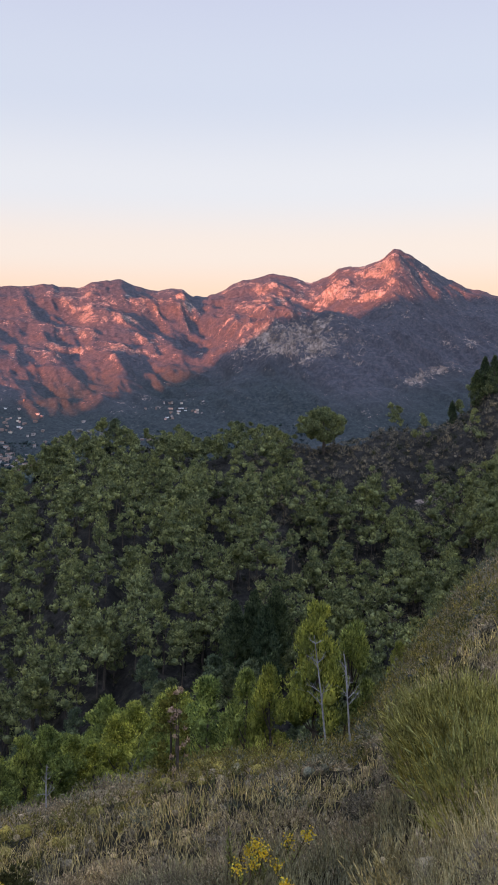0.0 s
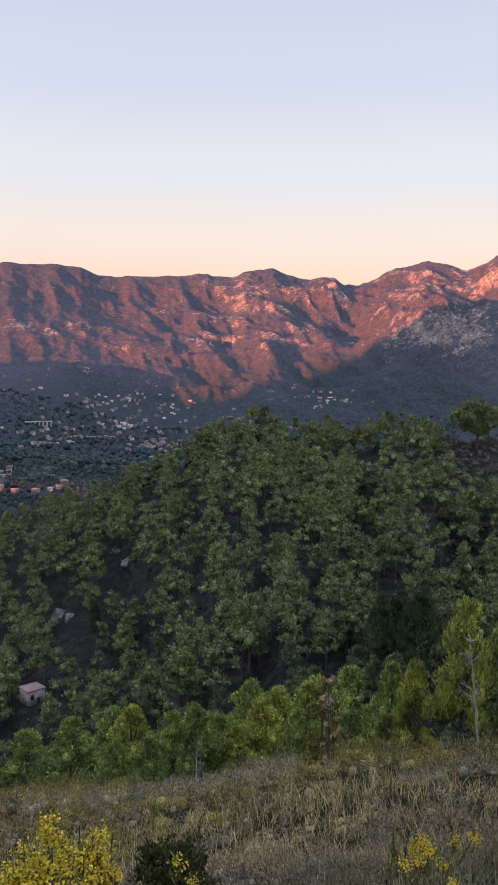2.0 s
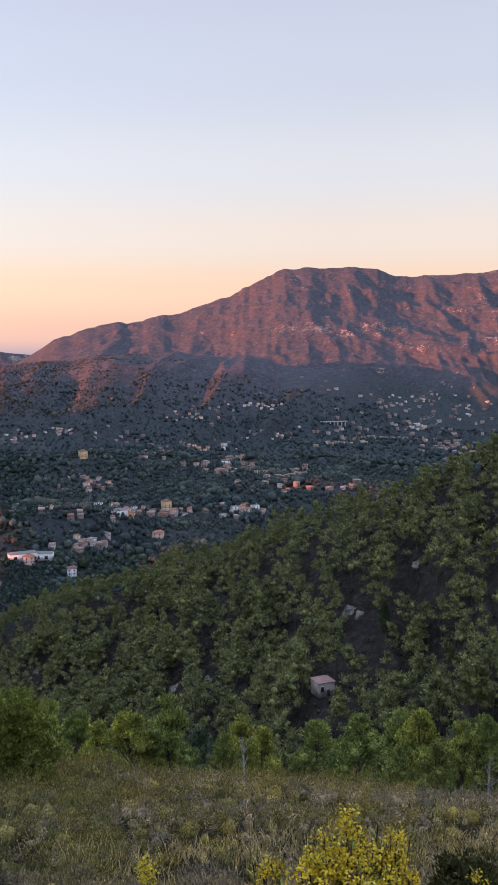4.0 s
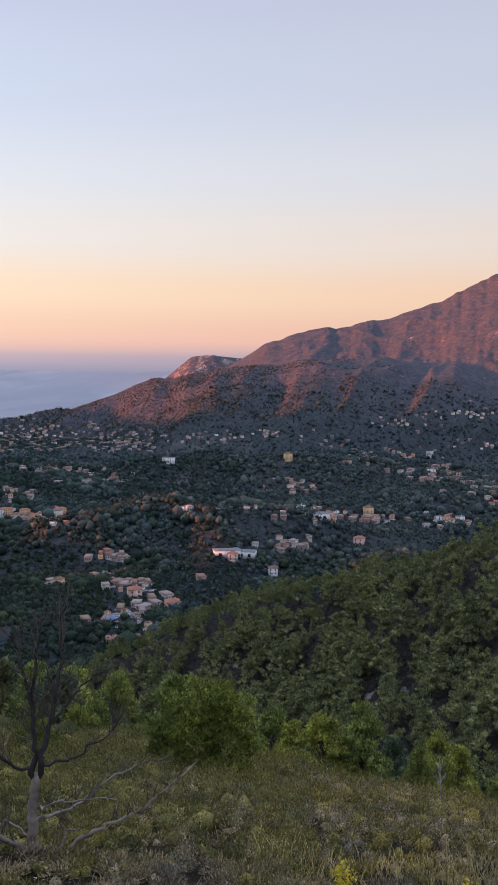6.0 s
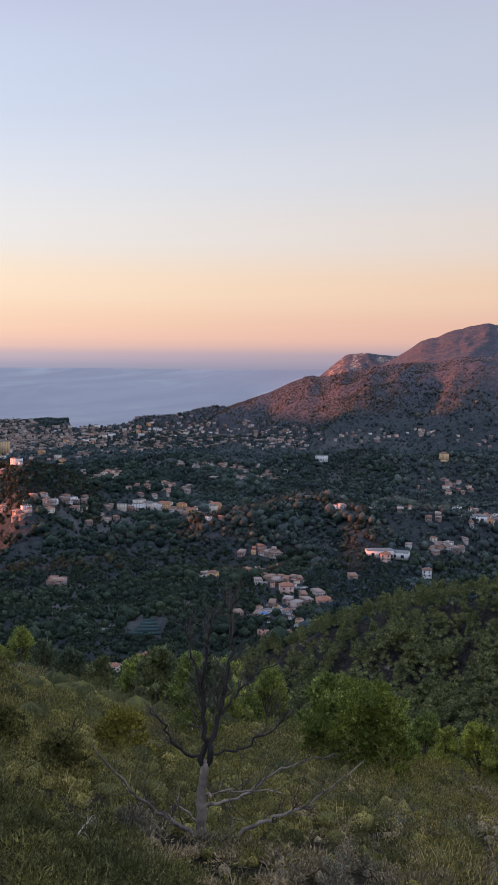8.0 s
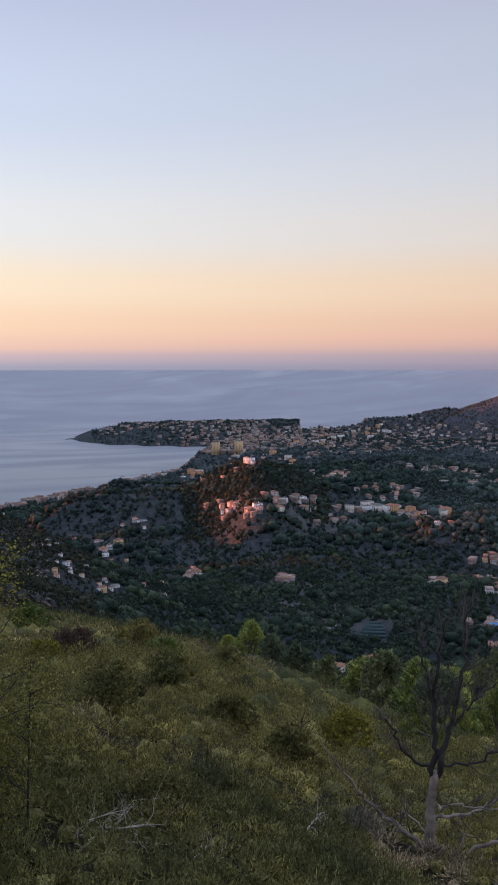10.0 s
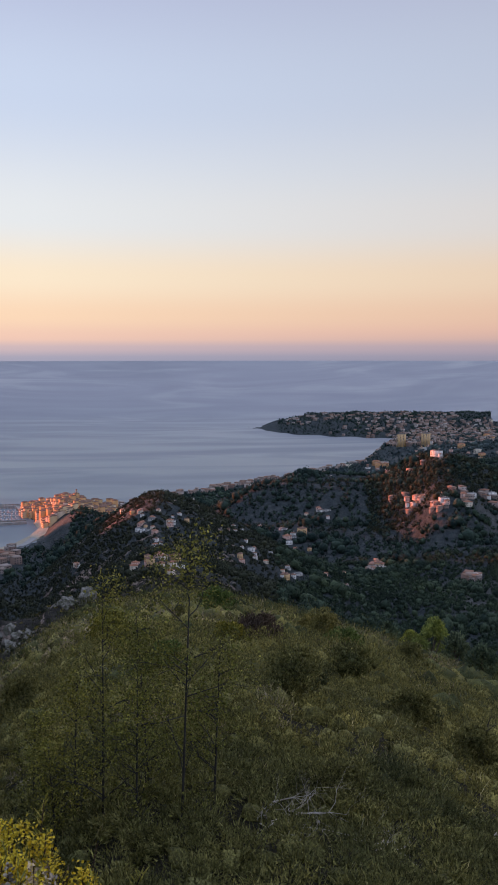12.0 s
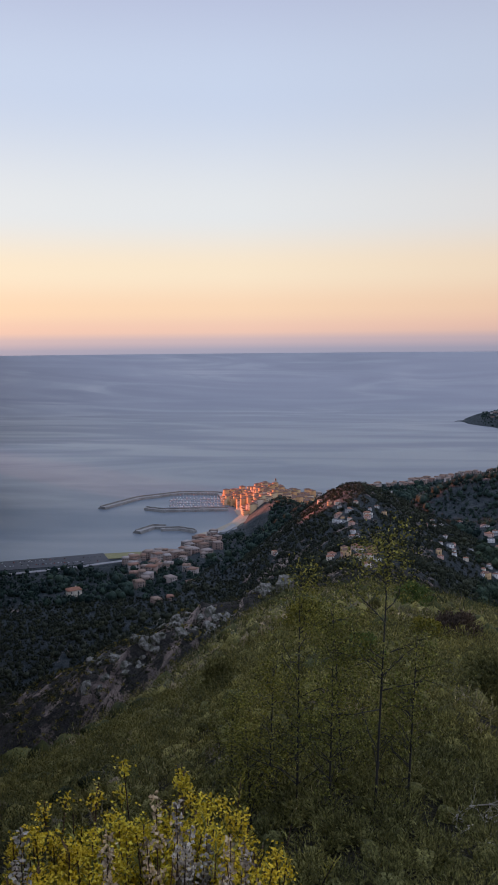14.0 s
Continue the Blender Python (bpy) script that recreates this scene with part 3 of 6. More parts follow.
def tuft_crown(name, rng, centres, radii, per, leaf, slim, core_c, core_r, mat, flat=0.85, lift=0.9):
    """A crown of puffs: dark lumps inside, and round every puff a shell of short needle tufts."""
    c, rad = np.asarray(centres, float), np.asarray(radii, float)
    k = len(c)
    hv, hf = HEART
    m = len(core_c)
    hearts = np.asarray(core_c)[:, None, :] + hv[None] * rng.uniform(0.6, 1.05, (m, len(hv), 1)) * np.asarray(core_r)[:, None, None]
    verts = hearts.reshape(-1, 3)
    faces = (hf[None] + len(hv) * np.arange(m)[:, None, None]).reshape(-1, 3)
    d = rng.normal(size=(k, per, 3))
    d /= np.linalg.norm(d, axis=-1, keepdims=True)
    d[..., 2] = np.where(d[..., 2] < -0.25, -d[..., 2], d[..., 2])
    p = c[:, None, :] + d * rad[:, None, None] * np.array([1, 1, flat]) * rng.uniform(0.5, 1.0, (k, per, 1))
    way = d + np.array([0, 0, lift]) + rng.normal(size=d.shape) * 0.4
    way /= np.linalg.norm(way, axis=-1, keepdims=True)
    ln = leaf * rng.uniform(0.6, 1.3, (k, per, 1))
    s = np.cross(way, rng.normal(size=d.shape))
    s /= np.linalg.norm(s, axis=-1, keepdims=True) + 1e-9
    tri = np.stack([p - s * ln * slim, p + s * ln * slim, p + way * ln], 2).reshape(-1, 3)
    faces = np.concatenate([faces, np.arange(k * per * 3).reshape(-1, 3) + len(verts)])
    return raw_mesh(name, np.concatenate([verts, tri]), faces, mat, False)


def pine_lobes(rng, h, n, lean=0.0):
    """Centres and radii of a pine's needle lobes."""
    f = rng.uniform(0.25, 1.0, n) ** 0.75
    wide = h * rng.uniform(0.23, 0.32) * np.interp(f, [0.2, 0.4, 0.7, 0.88, 1.0], [0.75, 1.0, 0.68, 0.34, 0.06])
    a = rng.uniform(0, 2 * math.pi, n)
    q = np.sqrt(rng.uniform(0.25, 1, n)) * wide
    c = np.stack([np.cos(a) * q + lean * f * h, np.sin(a) * q, f * h * 0.96], -1)
    return c, h * rng.uniform(0.085, 0.15, n) * np.interp(f, [0.2, 1], [1.1, 0.62])


def pine_meshes(seed, h, lobes, per, leaf, leaf_mat, slim):
    rng = np.random.default_rng(seed)
    lean = rng.uniform(-0.12, 0.12)
    c, rad = pine_lobes(rng, h, lobes, lean)
    crown = tuft_crown("crown", rng, c, rad, per, leaf, slim, c, rad * 0.62, leaf_mat, 0.9, 0.55)
    bars = [([(0, 0, -0.6), (lean * h * 0.25, 0.04 * h, h * 0.35), (lean * h * 0.6, 0, h * 0.62), (lean * h * 0.95, 0, h * 0.93)],
             [h * 0.022, h * 0.017, h * 0.011, h * 0.003])]
    for i in rng.choice(lobes, min(lobes, 12), replace=False):
        z0 = c[i][2] * 0.72
        bars.append(([(lean * z0, 0, z0), tuple((c[i] + np.array([lean * z0, 0, z0])) / 2 + np.array([0, 0, -0.02 * h])), tuple(c[i])], [h * 0.008, h * 0.006, h * 0.002]))
    return join_tubes("trunk", bars, bark_mat, 5), crown


def pine_template(seed, h, lobes, per, leaf, leaf_mat, label, slim):
    tr, cr = pine_meshes(seed, h, lobes, per, leaf, leaf_mat, slim)
    t = thing("pine_tree", pose(0, 0, -500), label, "tree", "pines across the gully")
    part("trunk", tr, None, t)
    part("crown", cr, None, t)
    return t


def at_bearing(az, r):
    return -math.sin(radians(az)) * r, math.cos(radians(az)) * r


def stand(ob, az, r, scale=1.0, turn=0.0, sink=0.1, first=False):
    """Puts a thing, or a copy of it, on the ground at a bearing and distance."""
    x, y = at_bearing(az, r)
    m = pose(x, y, ground_z(x, y) - sink, 0, 0, turn)
    if first:
        ob.matrix_basis = m @ Matrix.Diagonal((scale, scale, scale, 1))
        return ob
    c = copy_thing(ob, m)
    c.scale = (scale,) * 3
    return c


dark_pines = [pine_template(20 + i, 9.0, 26, 110, 0.36, pine_mat, "grey-green aleppo pine on the far side of the gully", 0.30) for i in range(5)]
bright_pines = [pine_template(40 + i, 6.0, 32, 230, 0.15, bright_pine_mat, "young yellow-green pine below the scrub slope", 0.30) for i in range(4)]

def reach_up(ob, az, r, el_top, full, thin=1.0, turn=0.0, first=False):
    """Stands a tree on the ground, tall enough that its top reaches a height angle."""
    x, y = at_bearing(az, r)
    tall = max(EYE + r * math.tan(radians(el_top)) - ground_z(x, y), 2.0)
    sc = tall / full
    c = stand(ob, az, r, sc, turn, 0.2, first)
    if first:
        c.matrix_basis = c.matrix_basis @ Matrix.Diagonal((thin, thin, 1, 1))
    else:
        c.scale = (sc * thin, sc * thin, sc)
    return c


# the gully's near side: bright young pines in a loose row
row_rng = random.Random(5)
spots = []
for az in np.arange(-16, 56.5, 1.25):
    for ring_r, chance in ((56, 0.28), (70, 0.42), (86, 0.36)):
        if row_rng.random() < chance * (0.0 if az < -2 else 0.6 if az < 4 else 1.0) * (0.7 if az > 52 else 1):
            spots.append((az + row_rng.uniform(-0.6, 0.6), ring_r + row_rng.uniform(-6, 7)))
used = set()
for az, r in spots:
    k = row_rng.randrange(4)
    el_top = float(line(az, (-16, -15.5), (-8, -17.5), (-2, -19.6), (4, -21.3), (12, -23.2), (30, -23.4), (40, -22.8), (56, -20.4))) + row_rng.gauss(0, 0.7) + (r - 70) * 0.03
    reach_up(bright_pines[k], az, r, el_top, 5.9, row_rng.uniform(0.75, 1.05), row_rng.uniform(0, 360), k not in used)
    used.add(k)

# the wood on the pine hill: the lower edge tree by tree, the rest as one mass
wood_rng = np.random.default_rng(11)
n_try = 5600
t_az = np.where(wood_rng.random(n_try) < 0.1, wood_rng.uniform(30, 60, n_try), wood_rng.uniform(-24, 63, n_try))
t_r = np.sqrt(wood_rng.uniform(92 ** 2, 400 ** 2, n_try))
crest_r = line(t_az, (-40, 300), (-16, 250), (-5, 235), (10, 230), (25, 250), (36, 290), (45, 330), (57, 380)) + 22
tx, ty = -np.sin(np.radians(t_az)) * t_r, np.cos(np.radians(t_az)) * t_r
clear = vnoise(tx / 24 + 3, ty / 24) > 0.93
bare_right = (t_az < -3.5) & (t_r > 196) & (wood_rng.random(n_try) < 0.93)
hut_r = meet(24.7, -21.9, 100, 360) or 190
bare_right |= (np.abs(t_az - 24.7) < 1.1) & (t_r < hut_r + 5) & (t_r > hut_r - 34)
for s_az0, s_el in ((22.7, -16.6), (32.6, -21.2), (34.8, -21.6), (18.3, -13.4)):
    s_r0 = meet(s_az0, s_el, 100, 360) or 200
    bare_right |= (np.abs(t_az - s_az0) < 0.9) & (t_r < s_r0 + 3) & (t_r > s_r0 - 24)
keep = (t_r < crest_r) & ~clear & ~bare_right & ~((t_az > 52) & (t_r < 160))
t_az, t_r, tx, ty, crest_r = t_az[keep], t_r[keep], tx[keep], ty[keep], crest_r[keep]
tz = land(tx, ty)
order = np.argsort(t_r)
single, mass = order[:210], order[210:]
used = set()
for i in single:
    k = int(i) % 5
    stand(dark_pines[k], float(t_az[i]), float(t_r[i]), float(wood_rng.uniform(0.7, 1.15)), float(wood_rng.uniform(0, 360)), 0.2, k not in used)
    used.add(k)
lobe_c, lobe_r = [], []
for i in mass:
    h = wood_rng.uniform(7.5, 13.0) * float(np.interp(crest_r[i] - t_r[i], [10, 60], [0.66, 1.0]))
    c, rad = pine_lobes(wood_rng, h, 13)
    lobe_c.append(c + np.array([tx[i], ty[i], tz[i]]))
    lobe_r.append(rad)
tagged(new("pine_wood", tuft_crown("pine_wood", wood_rng, np.concatenate(lobe_c), np.concatenate(lobe_r), 36, 0.46, 0.32, np.concatenate(lobe_c), np.concatenate(lobe_r) * 0.62, pine_mat, 0.9, 0.5)),
       "dense aleppo pine wood covering the near hill", "woodland", kind="stuff")
bars = []
for i in mass[:900]:
    bars.append(([(tx[i], ty[i], tz[i] - 0.3), (tx[i] + 0.3, ty[i], tz[i] + 5.5)], [0.16, 0.07]))
tagged(new("pine_trunks", join_tubes("pine_trunks", bars, bark_mat, 4)), "grey pine trunks inside the hill wood", "woodland", kind="stuff")


# woods and gardens of the valley, too many to count
SIGHT_AZ = np.arange(-26, 116, 0.5)
SIGHT_R = np.geomspace(40, 5000, 420)
ga, gr = np.meshgrid(SIGHT_AZ, SIGHT_R)
SIGHT = np.maximum.accumulate(np.arctan2(land(-np.sin(np.radians(ga)) * gr, np.cos(np.radians(ga)) * gr) - EYE, gr), axis=0)


def open_to_view(az, r, top):
    """True where a tree's top stands clear of the hills in front."""
    i = np.clip(np.round((az - SIGHT_AZ[0]) / 0.5).astype(int), 0, len(SIGHT_AZ) - 1)
    j = np.clip(np.searchsorted(SIGHT_R, r * 0.985) - 1, 0, len(SIGHT_R) - 1)
    return np.arctan2(top - EYE, r) > SIGHT[j, i] - 0.004


HOUSES = []


def far_wood(name, seed, n, az0, az1, r0, r1, per, leaf, h0, h1, label, keep_over=-0.62, mat=None, fade=0.0):
    rng = np.random.default_rng(seed)
    az = rng.uniform(az0, az1, n)
    r = np.sqrt(rng.uniform(r0 ** 2, r1 ** 2, n))
    x, y = -np.sin(np.radians(az)) * r, np.cos(np.radians(az)) * r
    z = land(x, y)
    ok = (z > 3.5) & ~((az > 94.0) & (r > np.where(az < 97.5, 1270, 1110))) & (vnoise(x / 110 + 5, y / 110) > keep_over) & open_to_view(az, r, z + h1)
    if fade:
        # the wood thins out towards its first bearing
        ok &= rng.random(n) < np.clip((az - az0) / fade, 0, 1) ** 1.3
    x, y, z = x[ok], y[ok], z[ok]
    if HOUSES and r0 > 100:
        # no tree on a house, or close before it on the camera's side
        hx_, hy_ = np.array(HOUSES).T
        hr_ = np.hypot(hx_, hy_)
        free = np.ones(len(x), bool)
        for px_, py_, pr_ in zip(hx_, hy_, hr_):
            toward_eye = -((x - px_) * px_ + (y - py_) * py_) / pr_
            aside = np.abs((x - px_) * py_ - (y - py_) * px_) / pr_
            free &= ~((toward_eye > -7) & (toward_eye < 4 + pr_ * 0.007) & (aside < 5))
        x, y, z = x[free], y[free], z[free]
    k = len(x)
    h = h0 + (h1 - h0) * rng.beta(1.2, 2.2, k) * np.clip(1.05 + 1.1 * vnoise(x / 48, y / 48 + 9), 0.25, 2.0)
    c = np.stack([x, y, z + h * 0.36], -1)
    rad = h * (rng.uniform(0.5, 0.85, k) if r0 > 390 else rng.uniform(0.42, 0.62, k))
    me = tuft_crown(name, rng, c, rad, per, leaf, 0.42 if r0 > 390 else 0.25, c, rad * (0.74 if r0 > 390 else 0.4), mat or wood_mat, 1.0, 0.6)
    return tagged(new(name, me), label, "woodland", kind="stuff")


# bushes in a dark leaf colour that stands for shade between the pines
far_wood("understory", 35, 6000, -24, 62, 60, 330, 34, 0.32, 0.8, 2.8, "dark bushes under the pines of the hill", -0.9, maquis_mat)


# ---- settlements ----
def boxes_mesh(name, boxes, mat, mats=None, index=None):
    """Boxes given by centre and size, as one mesh."""
    corner = np.array([(-1, -1, -1), (1, -1, -1), (1, 1, -1), (-1, 1, -1), (-1, -1, 1), (1, -1, 1), (1, 1, 1), (-1, 1, 1)]) / 2
    faces = np.array([(0, 3, 2, 1), (4, 5, 6, 7), (0, 1, 5, 4), (1, 2, 6, 5), (2, 3, 7, 6), (3, 0, 4, 7)])
    b = np.array(boxes, float)
    v = (b[:, None, :3] + corner[None] * b[:, None, 3:6]).reshape(-1, 3)
    f = (faces[None] + 8 * np.arange(len(b))[:, None, None]).reshape(-1, 4)
    me = raw_mesh(name, v, f, mat)
    if mats:
        for m in mats:
            me.materials.append(m)
        me.polygons.foreach_set("material_index", np.repeat(np.array(index, dtype=np.int32), 6))
    return me


def wall_mat(name, c):
    m = plain(name, c, 0.85, 0.9, 0.14)
    return m


cream, white, pink, ochre, orange_wall, grey_wall = (wall_mat(n, c) for n, c in (
    ("cream_render", (0.68, 0.60, 0.49)), ("white_render", (0.74, 0.72, 0.70)), ("pink_render", (0.66, 0.44, 0.37)),
    ("ochre_render", (0.66, 0.45, 0.24)), ("orange_render", (0.68, 0.38, 0.18)), ("concrete", (0.45, 0.44, 0.43))))
tile_mat = plain("terracotta_tiles", (0.36, 0.17, 0.11), 0.85, 0.5, 0.3, relief=0.05)
old_tile_mat = plain("weathered_tiles", (0.23, 0.135, 0.10), 0.9, 0.5, 0.3, relief=0.05)
flat_roof_mat = plain("gravel_roof", (0.20, 0.195, 0.19), 0.9, 0.6, 0.2)
glass_mat = material("window_glass", 0.15, 0.5)
base(glass_mat, ramp(glass_mat, noise_node(glass_mat, 3), [(0.3, (0.02, 0.025, 0.03)), (0.7, (0.045, 0.05, 0.055))]))
frame_mat = plain("painted_frames", (0.5, 0.49, 0.47), 0.6)
blue_sheet_mat = plain("blue_tarpaulin", (0.10, 0.22, 0.42), 0.6)

window_me = boxes_mesh("window", [(0, -0.03, 0, 1.0, 0.08, 1.5), (0, -0.01, 0, 1.3, 0.06, 1.8)], glass_mat, [frame_mat], [0, 1])


def hip_roof(w, d, z, rise, over=0.5):
    """A roof with thick eaves and four slopes."""
    a, b = w / 2 + over, d / 2 + over
    r = max(a - b, 0.3)
    v = [(-a, -b, z), (a, -b, z), (a, b, z), (-a, b, z), (-a, -b, z + 0.2), (a, -b, z + 0.2), (a, b, z + 0.2), (-a, b, z + 0.2),
         (-r, 0, z + 0.2 + rise), (r, 0, z + 0.2 + rise)]
    f = [(3, 2, 1, 0), (0, 1, 5, 4), (1, 2, 6, 5), (2, 3, 7, 6), (3, 0, 4, 7), (4, 5, 9, 8), (6, 7, 8, 9), (5, 6, 9), (7, 4, 8)]
    return v, f


def house_template(name, w, d, floors, wmat, rmat, flat, label, category, group, per_floor=3, chimney=True, sides=True):
    h = floors * 3.0 + 0.4
    t = thing(name, pose(0, 0, -600), label, category, group)
    part("wall", boxes_mesh("wall", [(0, 0, h / 2 - 1.5, w, d, h + 3.0), (0, 0, -1.2, w + 0.3, d + 0.3, 3.4)], wmat), None, t)
    if flat:
        roof = part("roof", boxes_mesh("roof", [(0, 0, h + 0.08, w + 0.3, d + 0.3, 0.2), (0, -d / 2, h + 0.4, w + 0.3, 0.25, 0.7), (0, d / 2, h + 0.4, w + 0.3, 0.25, 0.7),
                                                (-w / 2, 0, h + 0.4, 0.25, d, 0.7), (w / 2, 0, h + 0.4, 0.25, d, 0.7)], rmat), None, t)
    else:
        roof = part("roof", mesh_of("roof", *hip_roof(w, d, h, min(w, d) * 0.24), rmat), None, t)
    if chimney:
        part("chimney", boxes_mesh("chimney", [(w * 0.2, d * 0.15, h + 1.2, 0.7, 0.7, 2.2), (w * 0.2, d * 0.15, h + 2.3, 0.9, 0.9, 0.15)], wmat), None, roof)
    for fl in range(min(floors, 2) if not sides else floors):
        for k in range(per_floor):
            x = (k + 0.5) / per_floor * w - w / 2
            part("window", window_me, None, t, at=pose(x, -d / 2 - 0.01, fl * 3 + 1.7))
        if sides and fl % 2 == 0:
            for sx, turn in ((-1, -90), (1, 90)):
                part("window", window_me, None, t, at=pose(sx * (w / 2 + 0.01), 0, fl * 3 + 1.7, 0, 0, turn))
    return t


def shed_template(w, d, h, wmat, rmat, label):
    t = thing("warehouse", pose(0, 0, -600), label, "warehouse", "sheds in the valley")
    part("wall", boxes_mesh("wall", [(0, 0, h / 2 - 1, w, d, h + 2)], wmat), None, t)
    part("roof", mesh_of("roof", *hip_roof(w, d, h, d * 0.08, 0.3), rmat), None, t)
    for k in range(3):
        part("door", boxes_mesh("door", [(0, 0, 0, 3.0, 0.12, h * 0.62)], glass_mat), None, t, at=pose((k - 1) * w * 0.3, -d / 2 - 0.03, h * 0.31))
    return t


V = "villas of the valley"
villas = [
    house_template("house", 12, 9, 2, cream, tile_mat, False, "cream two-storey villa with a terracotta hip roof", "house", V, 2, True, False),
    house_template("house", 10, 9, 2, pink, tile_mat, False, "pink rendered house with a tiled roof", "house", V, 2, True, False),
    house_template("house", 14, 9, 2, white, flat_roof_mat, True, "white flat-roofed villa among trees", "house", V, 2, True, False),
    house_template("house", 11, 10, 3, ochre, old_tile_mat, False, "ochre three-storey house with weathered tiles", "house", V, 2, True, False),
    house_template("house", 9, 8, 2, white, old_tile_mat, False, "small white house with a brown tiled roof", "house", V, 2, True, False),
    house_template("house", 16, 10, 1, grey_wall, flat_roof_mat, True, "low grey house with a flat gravel roof", "house", V, 2, False, False)]
far_villas = [
    house_template("house", 12, 9, 2, cream, tile_mat, False, "cream villa with a tiled roof on the far slope", "house", V, 1, False, False),
    house_template("house", 14, 9, 1, white, flat_roof_mat, True, "white low villa on the far slope", "house", V, 1, False, False),
    house_template("house", 10, 9, 2, pink, old_tile_mat, False, "pink house on the far slope", "house", V, 1, False, False)]
blocks = [
    house_template("apartment_block", 26, 13, 4, white, flat_roof_mat, True, "white four-storey apartment block with flat roof", "apartment block", "apartment blocks", 5, False),
    house_template("apartment_block", 22, 12, 5, cream, flat_roof_mat, True, "cream five-storey apartment block", "apartment block", "apartment blocks", 4, False),
    house_template("apartment_block", 20, 11, 4, orange_wall, tile_mat, False, "orange rendered block with a tiled roof", "apartment block", "apartment blocks", 6, False)]
brown_roof_mat = plain("rusty_roof", (0.24, 0.19, 0.17), 0.85, 1.0, 0.3)
sheds = [shed_template(26, 12, 5, white, flat_roof_mat, "long white shed with a shallow grey roof"),
         shed_template(18, 10, 4.5, grey_wall, brown_roof_mat, "grey concrete workshop with a rusty shallow roof"),
         shed_template(14, 9, 4, cream, old_tile_mat, "low cream workshop with brown roof")]
shown = set()


def settle_house(tpl, az, r, turn, scale=1.0, lift=0.0):
    x, y = at_bearing(az, r)
    z = ground_z(x, y)
    if z < 3.0:
        return None
    HOUSES.append((x, y))
    m = pose(x, y, z + lift, 0, 0, az + turn)
    if tpl.name in shown:
        c = copy_thing(tpl, m)
    else:
        shown.add(tpl.name)
        tpl.matrix_basis = m
        c = tpl
    c.scale = (scale,) * 3
    return c


town_rng = random.Random(21)
#          bearing, height angle, houses, spread across, spread in height, kinds
CLUSTERS = [(51.7, -14.7, 20, 1.9, 0.5, "ssv"), (51.6, -16.9, 22, 1.7, 0.8, "ssv"), (38.6, -10.2, 13, 2.4, 0.35, "vb"), (35.0, -10.3, 6, 1.2, 0.2, "v"),
            (40.8, -12.2, 4, 1.2, 0.3, "v"), (45.5, -9.8, 6, 2.5, 0.2, "v"), (40.5, -8.2, 4, 1.0, 0.3, "v"), (36.4, -6.3, 7, 1.7, 0.2, "v"), (32.7, -5.9, 8, 1.7, 0.25, "vb"),
            (30.9, -6.7, 4, 1.0, 0.2, "v"), (55.5, -7.2, 7, 2.0, 0.3, "v"), (59.9, -8.6, 8, 1.6, 0.4, "v"), (30.4, -10.2, 6, 1.5, 0.2, "v"), (52.8, -13.0, 4, 0.9, 0.2, "v"),
            (41.7, -4.7, 9, 2.2, 0.2, "v"), (46.5, -5.1, 8, 2.2, 0.25, "v"), (52.0, -4.9, 9, 2.2, 0.25, "v")]
CLUSTERS_B = [(57.0, -4.75, 16, 2.0, 0.4, "v"), (61.0, -4.9, 18, 2.0, 0.5, "vb"), (65, -5.3, 18, 2.2, 0.5, "vb"), (18.3, -4.5, 5, 0.8, 0.15, "b"), (18.5, -2.6, 10, 1.6, 0.35, "v"),
              (30, -3.1, 14, 2.6, 0.25, "v"), (34.0, -3.8, 8, 2.0, 0.25, "v"), (27.3, -5.1, 9, 2.0, 0.35, "v"), (22, -5.5, 7, 2.5, 0.2, "v"), (4.5, -2.6, 14, 1.2, 0.45, "v"),
              (15, -3.1, 8, 1.2, 0.6, "v"), (79, -12.8, 9, 1.2, 0.6, "v"), (79.2, -15.1, 8, 0.9, 0.5, "v"), (75.5, -15.4, 5, 1.0, 0.4, "v"), (76.9, -10.9, 7, 1.3, 0.4, "v"),
              (66.5, -9.4, 6, 1.4, 0.2, "v")]
CLUSTERS_C = [(64.0, -7.7, 7, 1.2, 0.3, "v"), (57.0, -10.4, 6, 0.9, 0.3, "vb"), (88.5, -13.3, 8, 1.2, 0.4, "v"), (93.5, -14.2, 3, 0.5, 0.15, "v"),
              (88.7, -11.9, 9, 1.3, 0.5, "v"), (89.5, -14.4, 4, 1.0, 0.2, "v"), (70.1, -10.0, 13, 2.0, 0.4, "v"), (61.0, -10.1, 6, 1.6, 0.12, "b"), (69, -6.6, 16, 2.0, 0.4, "vb"),
              (87.5, -11.3, 10, 1.7, 0.5, "v"), (89.6, -10.7, 7, 1.2, 0.3, "v"), (88.6, -13.7, 6, 0.9, 0.4, "v"), (86.6, -14.4, 5, 0.8, 0.3, "v"), (81.5, -13.6, 10, 1.2, 0.7, "v"), (73, -7.8, 12, 1.6, 0.4, "vb"), (66.9, -14.8, 2, 0.3, 0.1, "v"), (73.4, -14.6, 3, 0.5, 0.2, "v"), (56.3, -14.7, 2, 0.4, 0.1, "v"), (83, -12.2, 5, 1.2, 0.5, "v")]
